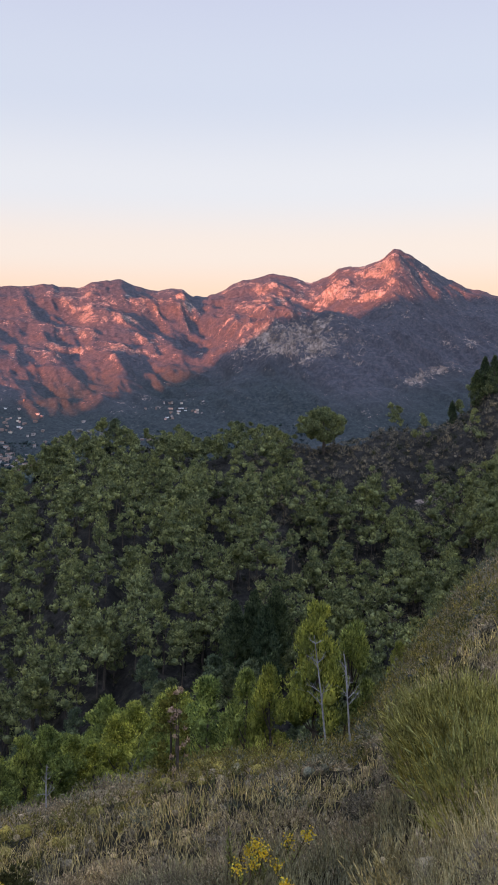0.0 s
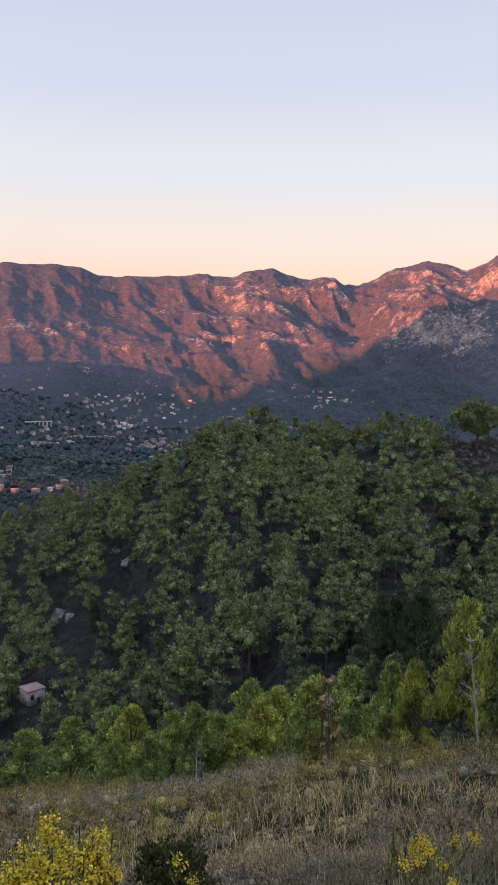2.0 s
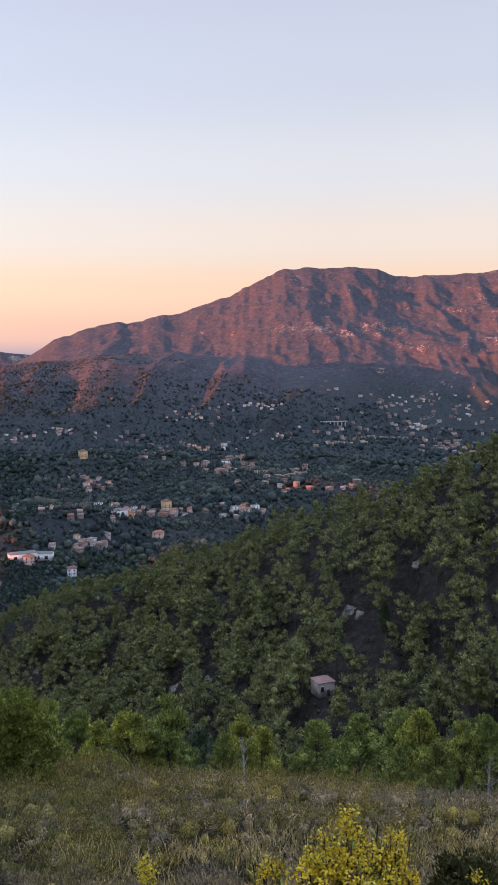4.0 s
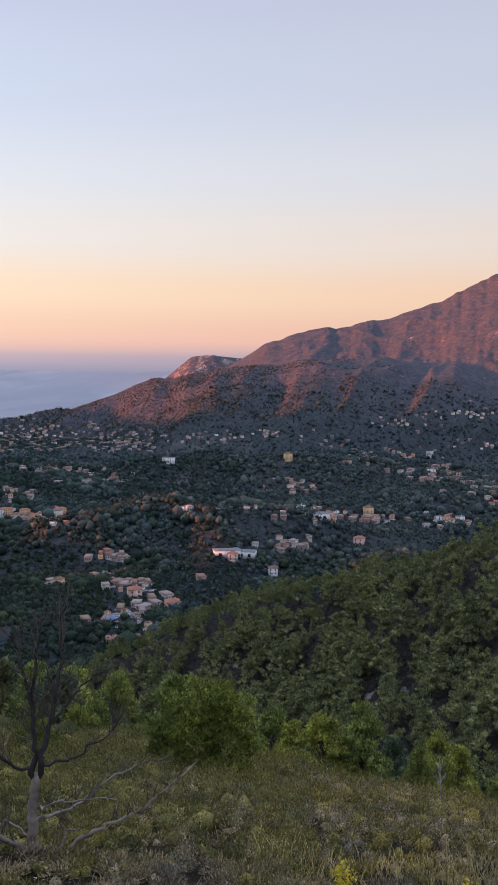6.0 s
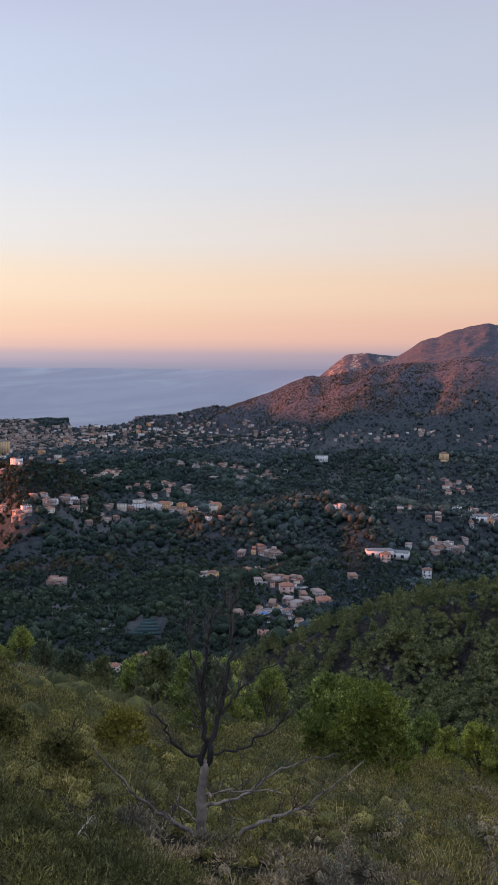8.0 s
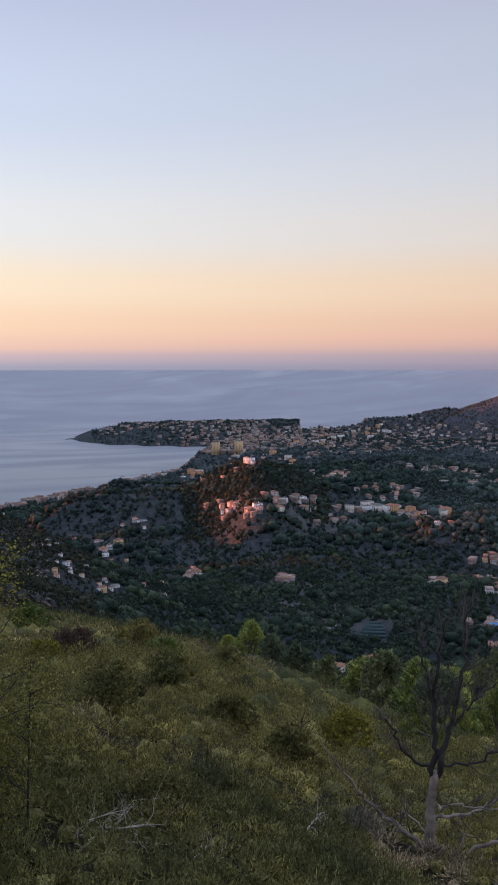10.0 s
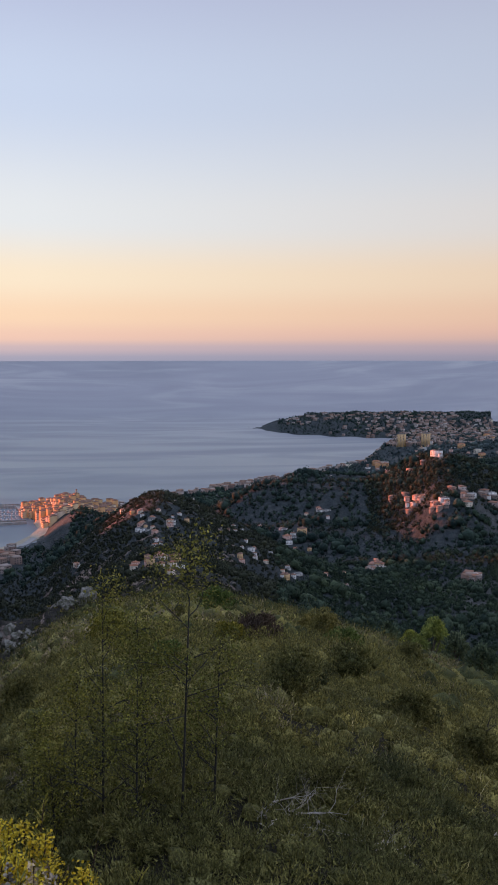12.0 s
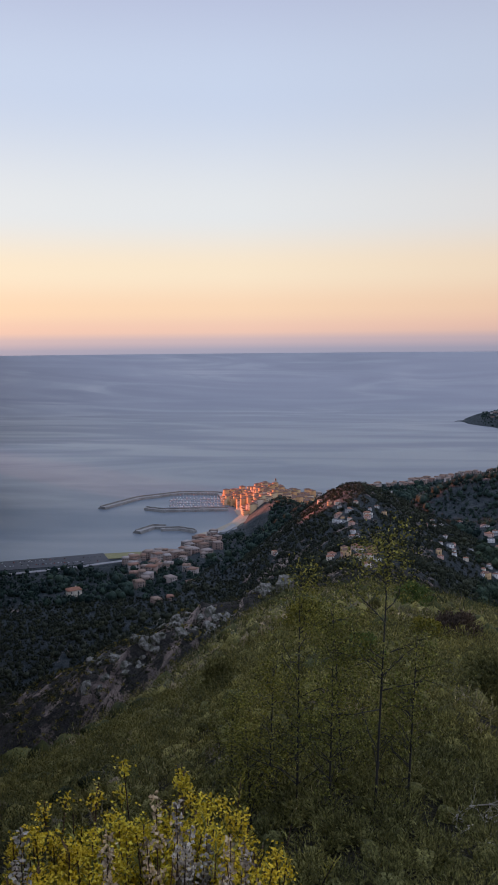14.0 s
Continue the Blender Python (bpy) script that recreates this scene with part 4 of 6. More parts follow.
for az, el, n, sa, se, kinds in CLUSTERS + CLUSTERS_B + CLUSTERS_C:
    for _ in range(n):
        a, e = az + town_rng.gauss(0, sa * 0.6), el + town_rng.gauss(0, se * 0.6)
        r = meet(a, e)
        if not r:
            continue
        kind = town_rng.choice(kinds)
        pool = {"v": villas if r < 1300 else far_villas, "b": blocks, "s": sheds}[kind]
        settle_house(town_rng.choice(pool), a, r, town_rng.uniform(-45, 45), town_rng.uniform(0.5, 0.85) * (0.62 if kind == "s" else 1.0) * (0.48 if a > 74 and r < 1000 else 0.7 if 48 < a < 55 else 1.0))

# single buildings that stand out
for az, el, tpl, turn, scale in ((48.7, -16.5, villas[1], 10, 1.15), (35.96, -11.95, villas[1], -15, 1.2), (35.4, -9.95, villas[3], 20, 1.1), (61.3, -10.15, blocks[0], -20, 0.8),
                                 (59.7, -10.15, blocks[2], -12, 0.85), (49.0, -6.75, blocks[0], -10, 0.85), (40.9, -6.45, villas[3], 15, 1.3), (31.3, -7.05, villas[2], 5, 1.1),
                                 (45.0, -12.9, sheds[0], 15, 1.1), (43.9, -12.95, sheds[0], -12, 1.1), (44.6, -13.2, villas[1], 5, 1.1),
                                 (41.8, -14.1, villas[4], 0, 1.1), (38.9, -10.3, sheds[0], 10, 1.2), (63.9, -18.0, villas[5], 0, 0.5), (61.1, -20.0, villas[1], 25, 0.7), (63.2, -20.5, villas[0], -20, 0.6), (51.3, -15.6, villas[1], 10, 1.1), (107.5, -16.5, villas[0], 15, 1.3)):
    r = meet(az, el)
    if r:
        settle_house(tpl, az, r, turn, scale)

# two tower blocks by the bay
for az, r in ((71.7, 2250), (70.1, 2230)):
    tw = house_template("tower_block", 20, 16, 11, ochre, flat_roof_mat, True, "tall ochre tower block near the bay", "tower block", "tower blocks", 5, False)
    settle_house(tw, az, r, -15)

# the old town on its spur
O = "houses of the old town"
old_houses = [house_template("old_house", w, d, fl, m, old_tile_mat, False, lab, "house", O, 1, False, False) for w, d, fl, m, lab in (
    (9, 9, 5, orange_wall, "tall orange old-town house with shuttered windows"), (8, 9, 5, ochre, "tall ochre old-town house under weathered tiles"),
    (10, 8, 4, pink, "pink old-town house in a stepped row"), (8, 8, 6, orange_wall, "narrow high orange house above the harbour"), (9, 9, 4, cream, "cream old-town house with a brown roof"))]
for k in range(230):
    a = town_rng.uniform(91.0, 97.1)
    r = town_rng.uniform(1425, 1640) + (95.5 - a) * 6
    settle_house(town_rng.choice(old_houses), a, r, town_rng.uniform(-72, -50), town_rng.uniform(0.8, 1.1))
church = thing("bell_tower", pose(0, 0, 0), "slender ochre baroque bell tower with a domed top", "bell tower")
part("shaft", boxes_mesh("shaft", [(0, 0, 14, 6, 6, 32), (0, 0, 22, 6.6, 6.6, 0.6), (0, 0, 30, 6.8, 6.8, 0.7)], ochre), None, church)
part("belfry", boxes_mesh("belfry", [(-2, -2, 33, 1.2, 1.2, 6), (2, -2, 33, 1.2, 1.2, 6), (-2, 2, 33, 1.2, 1.2, 6), (2, 2, 33, 1.2, 1.2, 6), (0, 0, 36.4, 5.6, 5.6, 0.8)], cream), None, church)
bm = bmesh.new()
bmesh.ops.create_uvsphere(bm, u_segments=12, v_segments=8, radius=2.4)
for v in bm.verts:
    v.co.z = v.co.z * 1.3 + 37.5
part("dome", bm, tile_mat, church)
part("spire", boxes_mesh("spire", [(0, 0, 42, 0.4, 0.4, 4), (0, 0, 43, 1.6, 0.3, 0.3)], grey_wall), None, church)
cx, cy = at_bearing(93.6, 1545)
church.matrix_basis = pose(cx, cy, ground_z(cx, cy)) @ Matrix.Scale(0.7, 4)


# the town along the shore and on the cape, too many houses to count
def town_mass(name, seed, n, place, w, h, label, wall, roof, turns=(-40, 40), top=1e9):
    rng = np.random.default_rng(seed)
    az, r = place(rng, n)
    x, y = -np.sin(np.radians(az)) * r, np.cos(np.radians(az)) * r
    z = land(x, y)
    ok = (z > 3.4) & (z < top)
    x, y, z, az = x[ok], y[ok], z[ok], az[ok]
    k = len(x)
    ww, dd, hh = rng.uniform(*w, k), rng.uniform(9, 14, k), rng.uniform(*h, k)
    turn = np.radians(az + rng.uniform(*turns, k))
    co, si = np.cos(turn), np.sin(turn)
    unit = np.array([(-1, -1), (1, -1), (1, 1), (-1, 1)]) / 2

    def shell(width, depth, z0, z1, inset=0.0, dx=0.0, dy=0.0):
        px = unit[None, :, 0] * width[:, None] + np.asarray(dx).reshape(-1, 1)
        py = unit[None, :, 1] * depth[:, None] + np.asarray(dy).reshape(-1, 1)
        gx, gy = x[:, None] + px * co[:, None] - py * si[:, None], y[:, None] + px * si[:, None] + py * co[:, None]
        low = np.stack([gx, gy, np.repeat(z0[:, None], 4, 1)], -1)
        high = np.stack([gx, gy, np.repeat(z1[:, None], 4, 1)], -1)
        vv = np.concatenate([low, high], 1)
        ff = np.array([(4, 5, 6, 7), (0, 1, 5, 4), (1, 2, 6, 5), (2, 3, 7, 6), (3, 0, 4, 7)])
        return vv.reshape(-1, 3), (ff[None] + 8 * np.arange(len(vv))[:, None, None]).reshape(-1, 4)

    groups, kinds = [], []
    groups.append(shell(ww, dd, z - 4, z + hh))
    kinds.append(0)
    groups.append(shell(ww + 0.5, dd + 0.5, z + hh, z + hh + 0.6))
    kinds.append(1)
    for lev in range(4):
        zz = z + 1.0 + 3.1 * lev
        top = np.minimum(zz + 1.5, z + hh - 0.3)
        for off in (-0.3, 0.0, 0.3):
            groups.append(shell(ww * 0.13, dd + 0.15, np.minimum(zz, top), top, 0.0, ww * off))
            kinds.append(2)
    vs, fs, ix, o = [], [], [], 0
    for (v, f), kd in zip(groups, kinds):
        vs.append(v), fs.append(f + o), ix.append(np.full(len(f), kd))
        o += len(v)
    me = raw_mesh(name, np.concatenate(vs), np.concatenate(fs), wall)
    me.materials.append(roof)
    me.materials.append(glass_mat)
    me.polygons.foreach_set("material_index", np.concatenate(ix).astype(np.int32))
    return tagged(new(name, me), label, "town", kind="stuff")


town_wall = material("town_walls", 0.85)
base(town_wall, ramp(town_wall, rand_island(town_wall), [(0.0, (0.27, 0.21, 0.18)), (0.3, (0.46, 0.41, 0.38)), (0.45, (0.17, 0.13, 0.115)), (0.8, (0.28, 0.20, 0.165)), (1.0, (0.20, 0.13, 0.11))]))
town_roof = material("town_roofs", 0.9)
base(town_roof, ramp(town_roof, rand_island(town_roof), [(0.0, (0.26, 0.13, 0.09)), (0.5, (0.25, 0.17, 0.13)), (1.0, (0.34, 0.30, 0.28))]))


def along_shore(rng, n):
    az = np.where(rng.random(n) < 0.72, rng.uniform(74.3, 93, n), rng.uniform(97.6, 104.0, n))
    inland = rng.exponential(60, n) + 16
    return az, line(az, *SHORE) - inland


def old_quarter(rng, n):
    az = rng.uniform(91.2, 97.2, n)
    return az, rng.uniform(1420, 1645, n) + (95.5 - az) * 6


def bay_town(rng, n):
    return rng.normal(70.5, 3.0, n), rng.uniform(2250, 3150, n)


def coast_hills(rng, n):
    az = rng.uniform(50, 73, n)
    return az, rng.uniform(2300, 3140, n)


def on_cape(rng, n):
    return rng.uniform(68, 79.5, n), rng.uniform(3150, 3330, n)


town_mass("seafront_town", 51, 520, along_shore, (7, 14), (5, 10), "pale apartment houses along the seafront", town_wall, town_roof)
old_wall = material("old_town_walls", 0.85)
base(old_wall, ramp(old_wall, rand_island(old_wall), [(0.0, (0.60, 0.34, 0.17)), (0.3, (0.66, 0.48, 0.28)), (0.55, (0.55, 0.30, 0.20)), (0.8, (0.66, 0.52, 0.38)), (1.0, (0.62, 0.38, 0.20))]))
town_mass("old_quarter", 55, 330, old_quarter, (6, 11), (7, 13.5), "tightly packed orange and ochre houses of the old town", old_wall, old_tile_mat, (-72, -50))
town_mass("bay_town", 52, 760, bay_town, (6, 11), (4, 9), "dense pale houses round the bay", town_wall, town_roof)
town_mass("hillside_town", 53, 620, coast_hills, (7, 13), (3.5, 6.5), "scattered villas over the coastal hills", town_wall, town_roof, top=95)
town_mass("cape_villas", 54, 110, on_cape, (9, 16), (4, 7), "villas among the trees of the cape", town_wall, town_roof)

def hamlets(rng, n):
    az, r = rng.uniform(6, 66, n * 6), rng.uniform(1080, 2760, n * 6)
    x, y = -np.sin(np.radians(az)) * r, np.cos(np.radians(az)) * r
    pick = np.argsort(-vnoise(x / 150 + 40, y / 150) - 0.5 * rng.random(n * 6))[:n]
    return az[pick], r[pick]


town_mass("far_hamlets", 56, 640, hamlets, (6, 12), (3.5, 7), "clusters of pale houses on the slopes under the mountains", town_wall, town_roof, top=105)

def foot_village(rng, n):
    return rng.normal(19, 3.6, n), rng.uniform(2350, 2950, n)


town_mass("foot_village", 57, 110, foot_village, (7, 13), (4, 7), "small pale houses at the mountain's foot", town_wall, town_roof)



def in_clusters(rng, n):
    """More houses in the same groups as the single ones."""
    az, r = [], []
    kinds = [c for c in CLUSTERS + CLUSTERS_B + CLUSTERS_C if c[0] < 74]
    for k in range(n):
        a0, e0, _, sa, se, _ = kinds[k % len(kinds)]
        a, e = a0 + rng.normal(0, sa * 0.75), e0 + rng.normal(0, se * 0.9)
        d = meet(a, e)
        if d:
            az.append(a), r.append(d)
            HOUSES.append(at_bearing(a, d))
    return np.array(az), np.array(r)


town_mass("valley_houses", 58, 460, in_clusters, (4, 8), (2.5, 4.5), "small pale houses crowded along the valley roads", town_wall, town_roof)

# ---- harbour ----
stone_mat = plain("harbour_stone", (0.33, 0.31, 0.29), 0.9, 1.5, 0.3, relief=0.1)
hull_mat = plain("boat_hulls", (0.62, 0.62, 0.62), 0.4, 1.0, 0.1)
mast_mat = plain("boat_masts", (0.5, 0.5, 0.5), 0.4)


def mole(name, stops, width, label):
    """A breakwater: a flat walled causeway over rubble slopes."""
    pts = np.array([at_bearing(a, r) for a, r in stops])
    fine_t = np.linspace(0, len(pts) - 1, len(pts) * 6)
    px, py = (np.interp(fine_t, np.arange(len(pts)), pts[:, i]) for i in (0, 1))
    tx_, ty_ = np.gradient(px), np.gradient(py)
    ln = np.hypot(tx_, ty_)
    nx, ny = -ty_ / ln, tx_ / ln
    prof = [(-width * 1.1, -1.5), (-width / 2, 4.5), (-width / 2 + 1.5, 6.5), (-width / 2 + 2.5, 6.5), (-width / 2 + 2.5, 4.2), (width / 2, 4.2), (width / 2 + 1, 0)]
    v = [(px[i] + nx[i] * o, py[i] + ny[i] * o, zz + 2) for i in range(len(px)) for o, zz in prof]
    m = len(prof)
    f = [(i * m + k, i * m + k + 1, (i + 1) * m + k + 1, (i + 1) * m + k) for i in range(len(px) - 1) for k in range(m - 1)]
    f += [tuple(range(m)), tuple(range((len(px) - 1) * m, len(px) * m))]
    return tagged(new(name, mesh_of(name, v, f, stone_mat)), label, "breakwater")


mole("breakwater", [(96.8, 1560), (97.4, 1660), (100, 1675), (103, 1630), (105.4, 1545)], 12, "long grey stone breakwater sheltering the harbour")
mole("breakwater", [(96.9, 1500), (99.0, 1500), (101.3, 1500), (102.5, 1525)], 9, "inner stone mole of the harbour")
mole("breakwater", [(99.2, 1325), (100.2, 1345), (101.5, 1345)], 7, "low stone jetty off the beach")
mole("breakwater", [(101.2, 1360), (102.0, 1365), (103.1, 1330)], 11, "short detached stone breakwater")
boat = thing("sailing_boat", pose(0, 0, -700), "white sailing boat moored in the harbour", "boat", "boats in the harbour")
bm = bmesh.new()
bmesh.ops.create_cube(bm, size=1)
for v in bm.verts:
    top = v.co.z > 0
    v.co = Vector((v.co.x * (2.6 if top else 1.8), v.co.y * (9 if top else 7), v.co.z * 1.6 + 0.5))
    if v.co.y > 0:
        v.co.x *= 0.25
part("hull", bm, hull_mat, boat)
part("cabin", boxes_mesh("cabin", [(0, -0.5, 1.6, 1.5, 3.2, 0.8)], hull_mat), None, boat)
part("mast", join_tubes("mast", [([(0, 0.6, 1), (0, 0.6, 12)], [0.12, 0.07]), ([(0, 0.6, 2.4), (0, -3.2, 2.4)], [0.08, 0.08])], mast_mat, 4), None, boat)
first = True
for row in range(7):
    for k in range(15):
        a = 97.6 + k * 0.23 + town_rng.uniform(-0.03, 0.03)
        r = 1522 + row * 18 + town_rng.uniform(-2, 2)
        if a > 100.9 - row * 0.05 and town_rng.random() < 0.5:
            continue
        x, y = at_bearing(a, r)
        m = pose(x, y, 2.0, 0, 0, a + 90 * (row % 2) + town_rng.uniform(-6, 6))
        if first:
            boat.matrix_basis, first = m, False
        else:
            copy_thing(boat, m)

# the motorway viaduct under the mountain
via = thing("viaduct", pose(0, 0, 0), "pale concrete motorway viaduct on tall piers", "bridge")
vr = meet(24.0, -4.35) or 2300
vx, vy = at_bearing(24.0, vr)
vz = ground_z(vx, vy)
via.matrix_basis = pose(vx, vy, vz, 0, 0, 24.0 + 22)
concrete_mat = plain("pale_concrete", (0.55, 0.53, 0.52), 0.8, 2, 0.12)
part("deck", boxes_mesh("deck", [(0, 0, 9, 80, 9, 1.6), (0, -4.6, 10.2, 80, 0.3, 1.0), (0, 4.6, 10.2, 80, 0.3, 1.0)], concrete_mat), None, via)
for k in range(7):
    part("pier", boxes_mesh("pier", [(0, 0, 0, 2.4, 5, 18)], concrete_mat), None, via, at=pose(-36 + k * 12, 0, 0))

# the roofless stone hut in the gully wood
hx, hy = at_bearing(24.7, hut_r)
hut = thing("stone_hut", pose(hx, hy, ground_z(hx, hy) - 0.3, 0, 0, 24.7 + 28) @ Matrix.Scale(0.68, 4), "ruined pale stone hut in the pine wood", "hut")
rubble_mat = plain("rubble_wall", (0.46, 0.40, 0.36), 0.95, 0.3, 0.35, relief=0.06)
part("wall", boxes_mesh("wall", [(0, -2.3, 1.9, 5.2, 0.5, 4.2), (0, 2.3, 1.9, 5.2, 0.5, 4.2), (-2.35, 0, 2.1, 0.5, 4.1, 4.6), (2.35, 0, 1.8, 0.5, 4.1, 4.0)], rubble_mat), None, hut)
part("roof", mesh_of("roof", *hip_roof(5.2, 5.0, 4.1, 1.1, 0.3), plain("pinkish_tiles", (0.34, 0.22, 0.19), 0.9, 0.3, 0.3, relief=0.04)), None, hut)
# near-black slab on the wall stands for the shade inside an opening
part("door", boxes_mesh("door", [(0, 0, 0, 0.9, 0.1, 1.9)], charred_mat), None, hut, "dark slab painted as the shade of an open doorway", at=pose(0.6, -2.57, 1.0))
part("window", window_me, None, hut, at=pose(-1.4, -2.56, 2.4))


# car park, road and beach by the sea
asphalt_mat = plain("asphalt", (0.085, 0.085, 0.09), 0.9, 2.0, 0.3)
sand_mat = plain("sand", (0.36, 0.31, 0.24), 0.95, 3.0, 0.2)


def strip(name, stops, width, mat, label, lift=0.5):
    """A flat band laid over the ground along a line of bearings and distances."""
    pts = np.array([at_bearing(a, r) for a, r in stops])
    tt = np.linspace(0, len(pts) - 1, len(pts) * 8)
    px, py = (np.interp(tt, np.arange(len(pts)), pts[:, i]) for i in (0, 1))
    dx, dy = np.gradient(px), np.gradient(py)
    ln = np.hypot(dx, dy)
    v = []
    for i in range(len(px)):
        for s_ in (-1, 1):
            gx, gy = px[i] - dy[i] / ln[i] * width / 2 * s_, py[i] + dx[i] / ln[i] * width / 2 * s_
            v.append((gx, gy, max(float(land(gx, gy)), 2.3) + lift))
    f = [(2 * i, 2 * i + 1, 2 * i + 3, 2 * i + 2) for i in range(len(px) - 1)]
    me = mesh_of(name, v + [(a, b, c - 2.5) for a, b, c in v], f + [(2 * i, 2 * i + 2, 2 * i + 2 + len(v), 2 * i + len(v)) for i in range(len(px) - 1)]
                 + [(2 * i + 1, 2 * i + 1 + len(v), 2 * i + 3 + len(v), 2 * i + 3) for i in range(len(px) - 1)], mat)
    return tagged(new(name, me), label, name.replace("_", " "), kind="structure")


strip("road", [(95.9, 1418), (97.0, 1335), (98.5, 1290), (100.9, 1190), (104.4, 1150), (108, 1120), (113, 1105)], 11, plain("pale_road", (0.30, 0.29, 0.29), 0.9, 2.0, 0.2), "pale coast road curving along the beach", 0.9)
strip("car_park", [(105.2, 1180), (108, 1172), (113, 1168)], 62, asphalt_mat, "dark asphalt car park by the shore")
strip("beach", [(96.0, 1500), (95.7, 1450), (96.2, 1395), (97.4, 1335), (98.8, 1300)], 24, sand_mat, "curved sandy beach below the old town", 0.4)
strip("beach", [(102.8, 1192), (105.4, 1190)], 34, plain("dry_lawn", (0.24, 0.22, 0.11), 0.95, 3.0, 0.2), "dry yellowish lawn behind the beach")
car_paints = [plain("car_paint", c, 0.35, 1.0, 0.08, 0.5) for c in ((0.6, 0.6, 0.6), (0.08, 0.08, 0.09), (0.35, 0.36, 0.38), (0.3, 0.05, 0.04))]
for i in range(56):
    a = 105.6 + (i % 28) * 0.24 + town_rng.uniform(-0.05, 0.05)
    r = 1160 + (i // 28) * 26 + town_rng.uniform(-2, 2)
    if town_rng.random() < 0.3:
        continue
    x, y = at_bearing(a, r)
    car = thing("car", pose(x, y, max(ground_z(x, y), 2.3) + 0.6, 0, 0, a + town_rng.uniform(-5, 5)), "parked car in the seaside car park", "car", "parked cars")
    part("body", boxes_mesh("body", [(0, 0, 0.55, 1.8, 4.3, 0.65)], town_rng.choice(car_paints)), None, car)
    part("cabin", boxes_mesh("cabin", [(0, -0.2, 1.1, 1.5, 2.2, 0.55)], glass_mat), None, car)

# terraces and the green net in the valley
for k in range(5):
    az, el = 63.1 + town_rng.uniform(-0.6, 0.6), -16.4 - 0.32 * k
    r = meet(az, el)
    if r:
        x, y = at_bearing(az, r)
        tw = thing("terrace_wall", pose(x, y, ground_z(x, y), 0, 0, az + town_rng.uniform(-12, 12)), "low dry-stone terrace wall in the valley", "wall", "terrace walls")
        part("wall", boxes_mesh("wall", [(0, 0, 0.2, town_rng.uniform(9, 18), 0.7, 1.4)], stone_mat), None, tw)
net_r = meet(61.0, -18.3) or 700
nx_, ny_ = at_bearing(61.0, net_r)
net = thing("garden_net", pose(nx_, ny_, ground_z(nx_, ny_) + 1.5, 0, 0, 61), "dark green shade net over a terraced garden", "net")
part("net", boxes_mesh("net", [(0.8 * k, 7 * k, max(0.0, ground_z(*at_bearing(61.0, net_r + 7 * k)) - ground_z(nx_, ny_)) + 0.25 * k, 22 - 3 * k, 5.6, 0.12) for k in range(5)], plain("green_net", (0.022, 0.065, 0.066), 0.8, 1.6, 0.6)), None, net, kind="")
for sx in (-8, 8):
    part("post", boxes_mesh("post", [(sx, 0, -0.5, 0.2, 0.2, 3.0)], bark_mat), None, net)
HOUSES.extend([at_bearing(61.0 + da, net_r + dr) for da in (-0.8, 0.0, 0.8) for dr in (0, 12, 24, 32)])

tarp_r = meet(52.9, -17.2) or 700
tx_, ty_ = at_bearing(52.9, tarp_r)
tarp = thing("tarpaulin_shelter", pose(tx_, ty_, ground_z(tx_, ty_), 0, 0, 60), "blue tarpaulin stretched over a low yard shelter", "shelter")
part("sheet", mesh_of("sheet", *hip_roof(8, 6, 3.2, 0.9, 0.2), blue_sheet_mat), None, tarp)
for sx in (-3.8, 3.8):
    for sy in (-2.8, 2.8):
        part("post", boxes_mesh("post", [(sx, sy, 1.2, 0.15, 0.15, 4.2)], bark_mat), None, tarp)
HOUSES.append((tx_, ty_))

# the woods round the houses
far_wood("hillside_wood", 34, 8500, 64, 113, 125, 420, 22, 0.5, 0.9, 3.6, "dark maquis and trees on the flank of the spur", -0.95, maquis_mat)
far_wood("spur_maquis", 39, 12000, 79, 113, 400, 930, 14, 1.0, 1.0, 4.2, "low brown-green maquis over the spur", -1.1, maquis_mat)
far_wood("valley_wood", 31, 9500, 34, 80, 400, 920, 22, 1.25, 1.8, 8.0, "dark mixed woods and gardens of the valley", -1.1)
far_wood("valley_wood", 41, 6500, 18, 50, 400, 920, 14, 1.5, 1.8, 8.0, "mixed woods of the upper valley, tinted grey-blue for haze", -1.1, hazed_mat)
far_wood("hill_wood", 40, 3200, 64, 74, 1080, 1420, 10, 2.0, 2.5, 8.0, "dark brownish wood over the round hill", -1.1, maquis_mat)
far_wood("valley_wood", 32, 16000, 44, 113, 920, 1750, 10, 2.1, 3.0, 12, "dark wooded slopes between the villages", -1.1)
far_wood("valley_wood", 42, 14000, 8, 58, 920, 1750, 7, 2.4, 3.0, 12, "wooded ridges of the valley, tinted grey-blue for haze", -1.1, hazed_mat)
# scrubby woods whose dark leaves also stand in for missing shade on the shoulder
far_wood("shoulder_wood", 43, 13000, 33, 61, 2450, 3180, 6, 2.2, 1.2, 4.2, "low dark woods on the seaward shoulder", -1.1, maquis_mat, 14.0)
far_wood("valley_wood", 33, 13000, -4, 83, 1750, 2750, 4, 3.0, 3.5, 12, "far woods below the mountains", -0.9, hazed_mat)
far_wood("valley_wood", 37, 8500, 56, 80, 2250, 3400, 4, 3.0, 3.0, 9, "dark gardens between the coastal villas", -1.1)


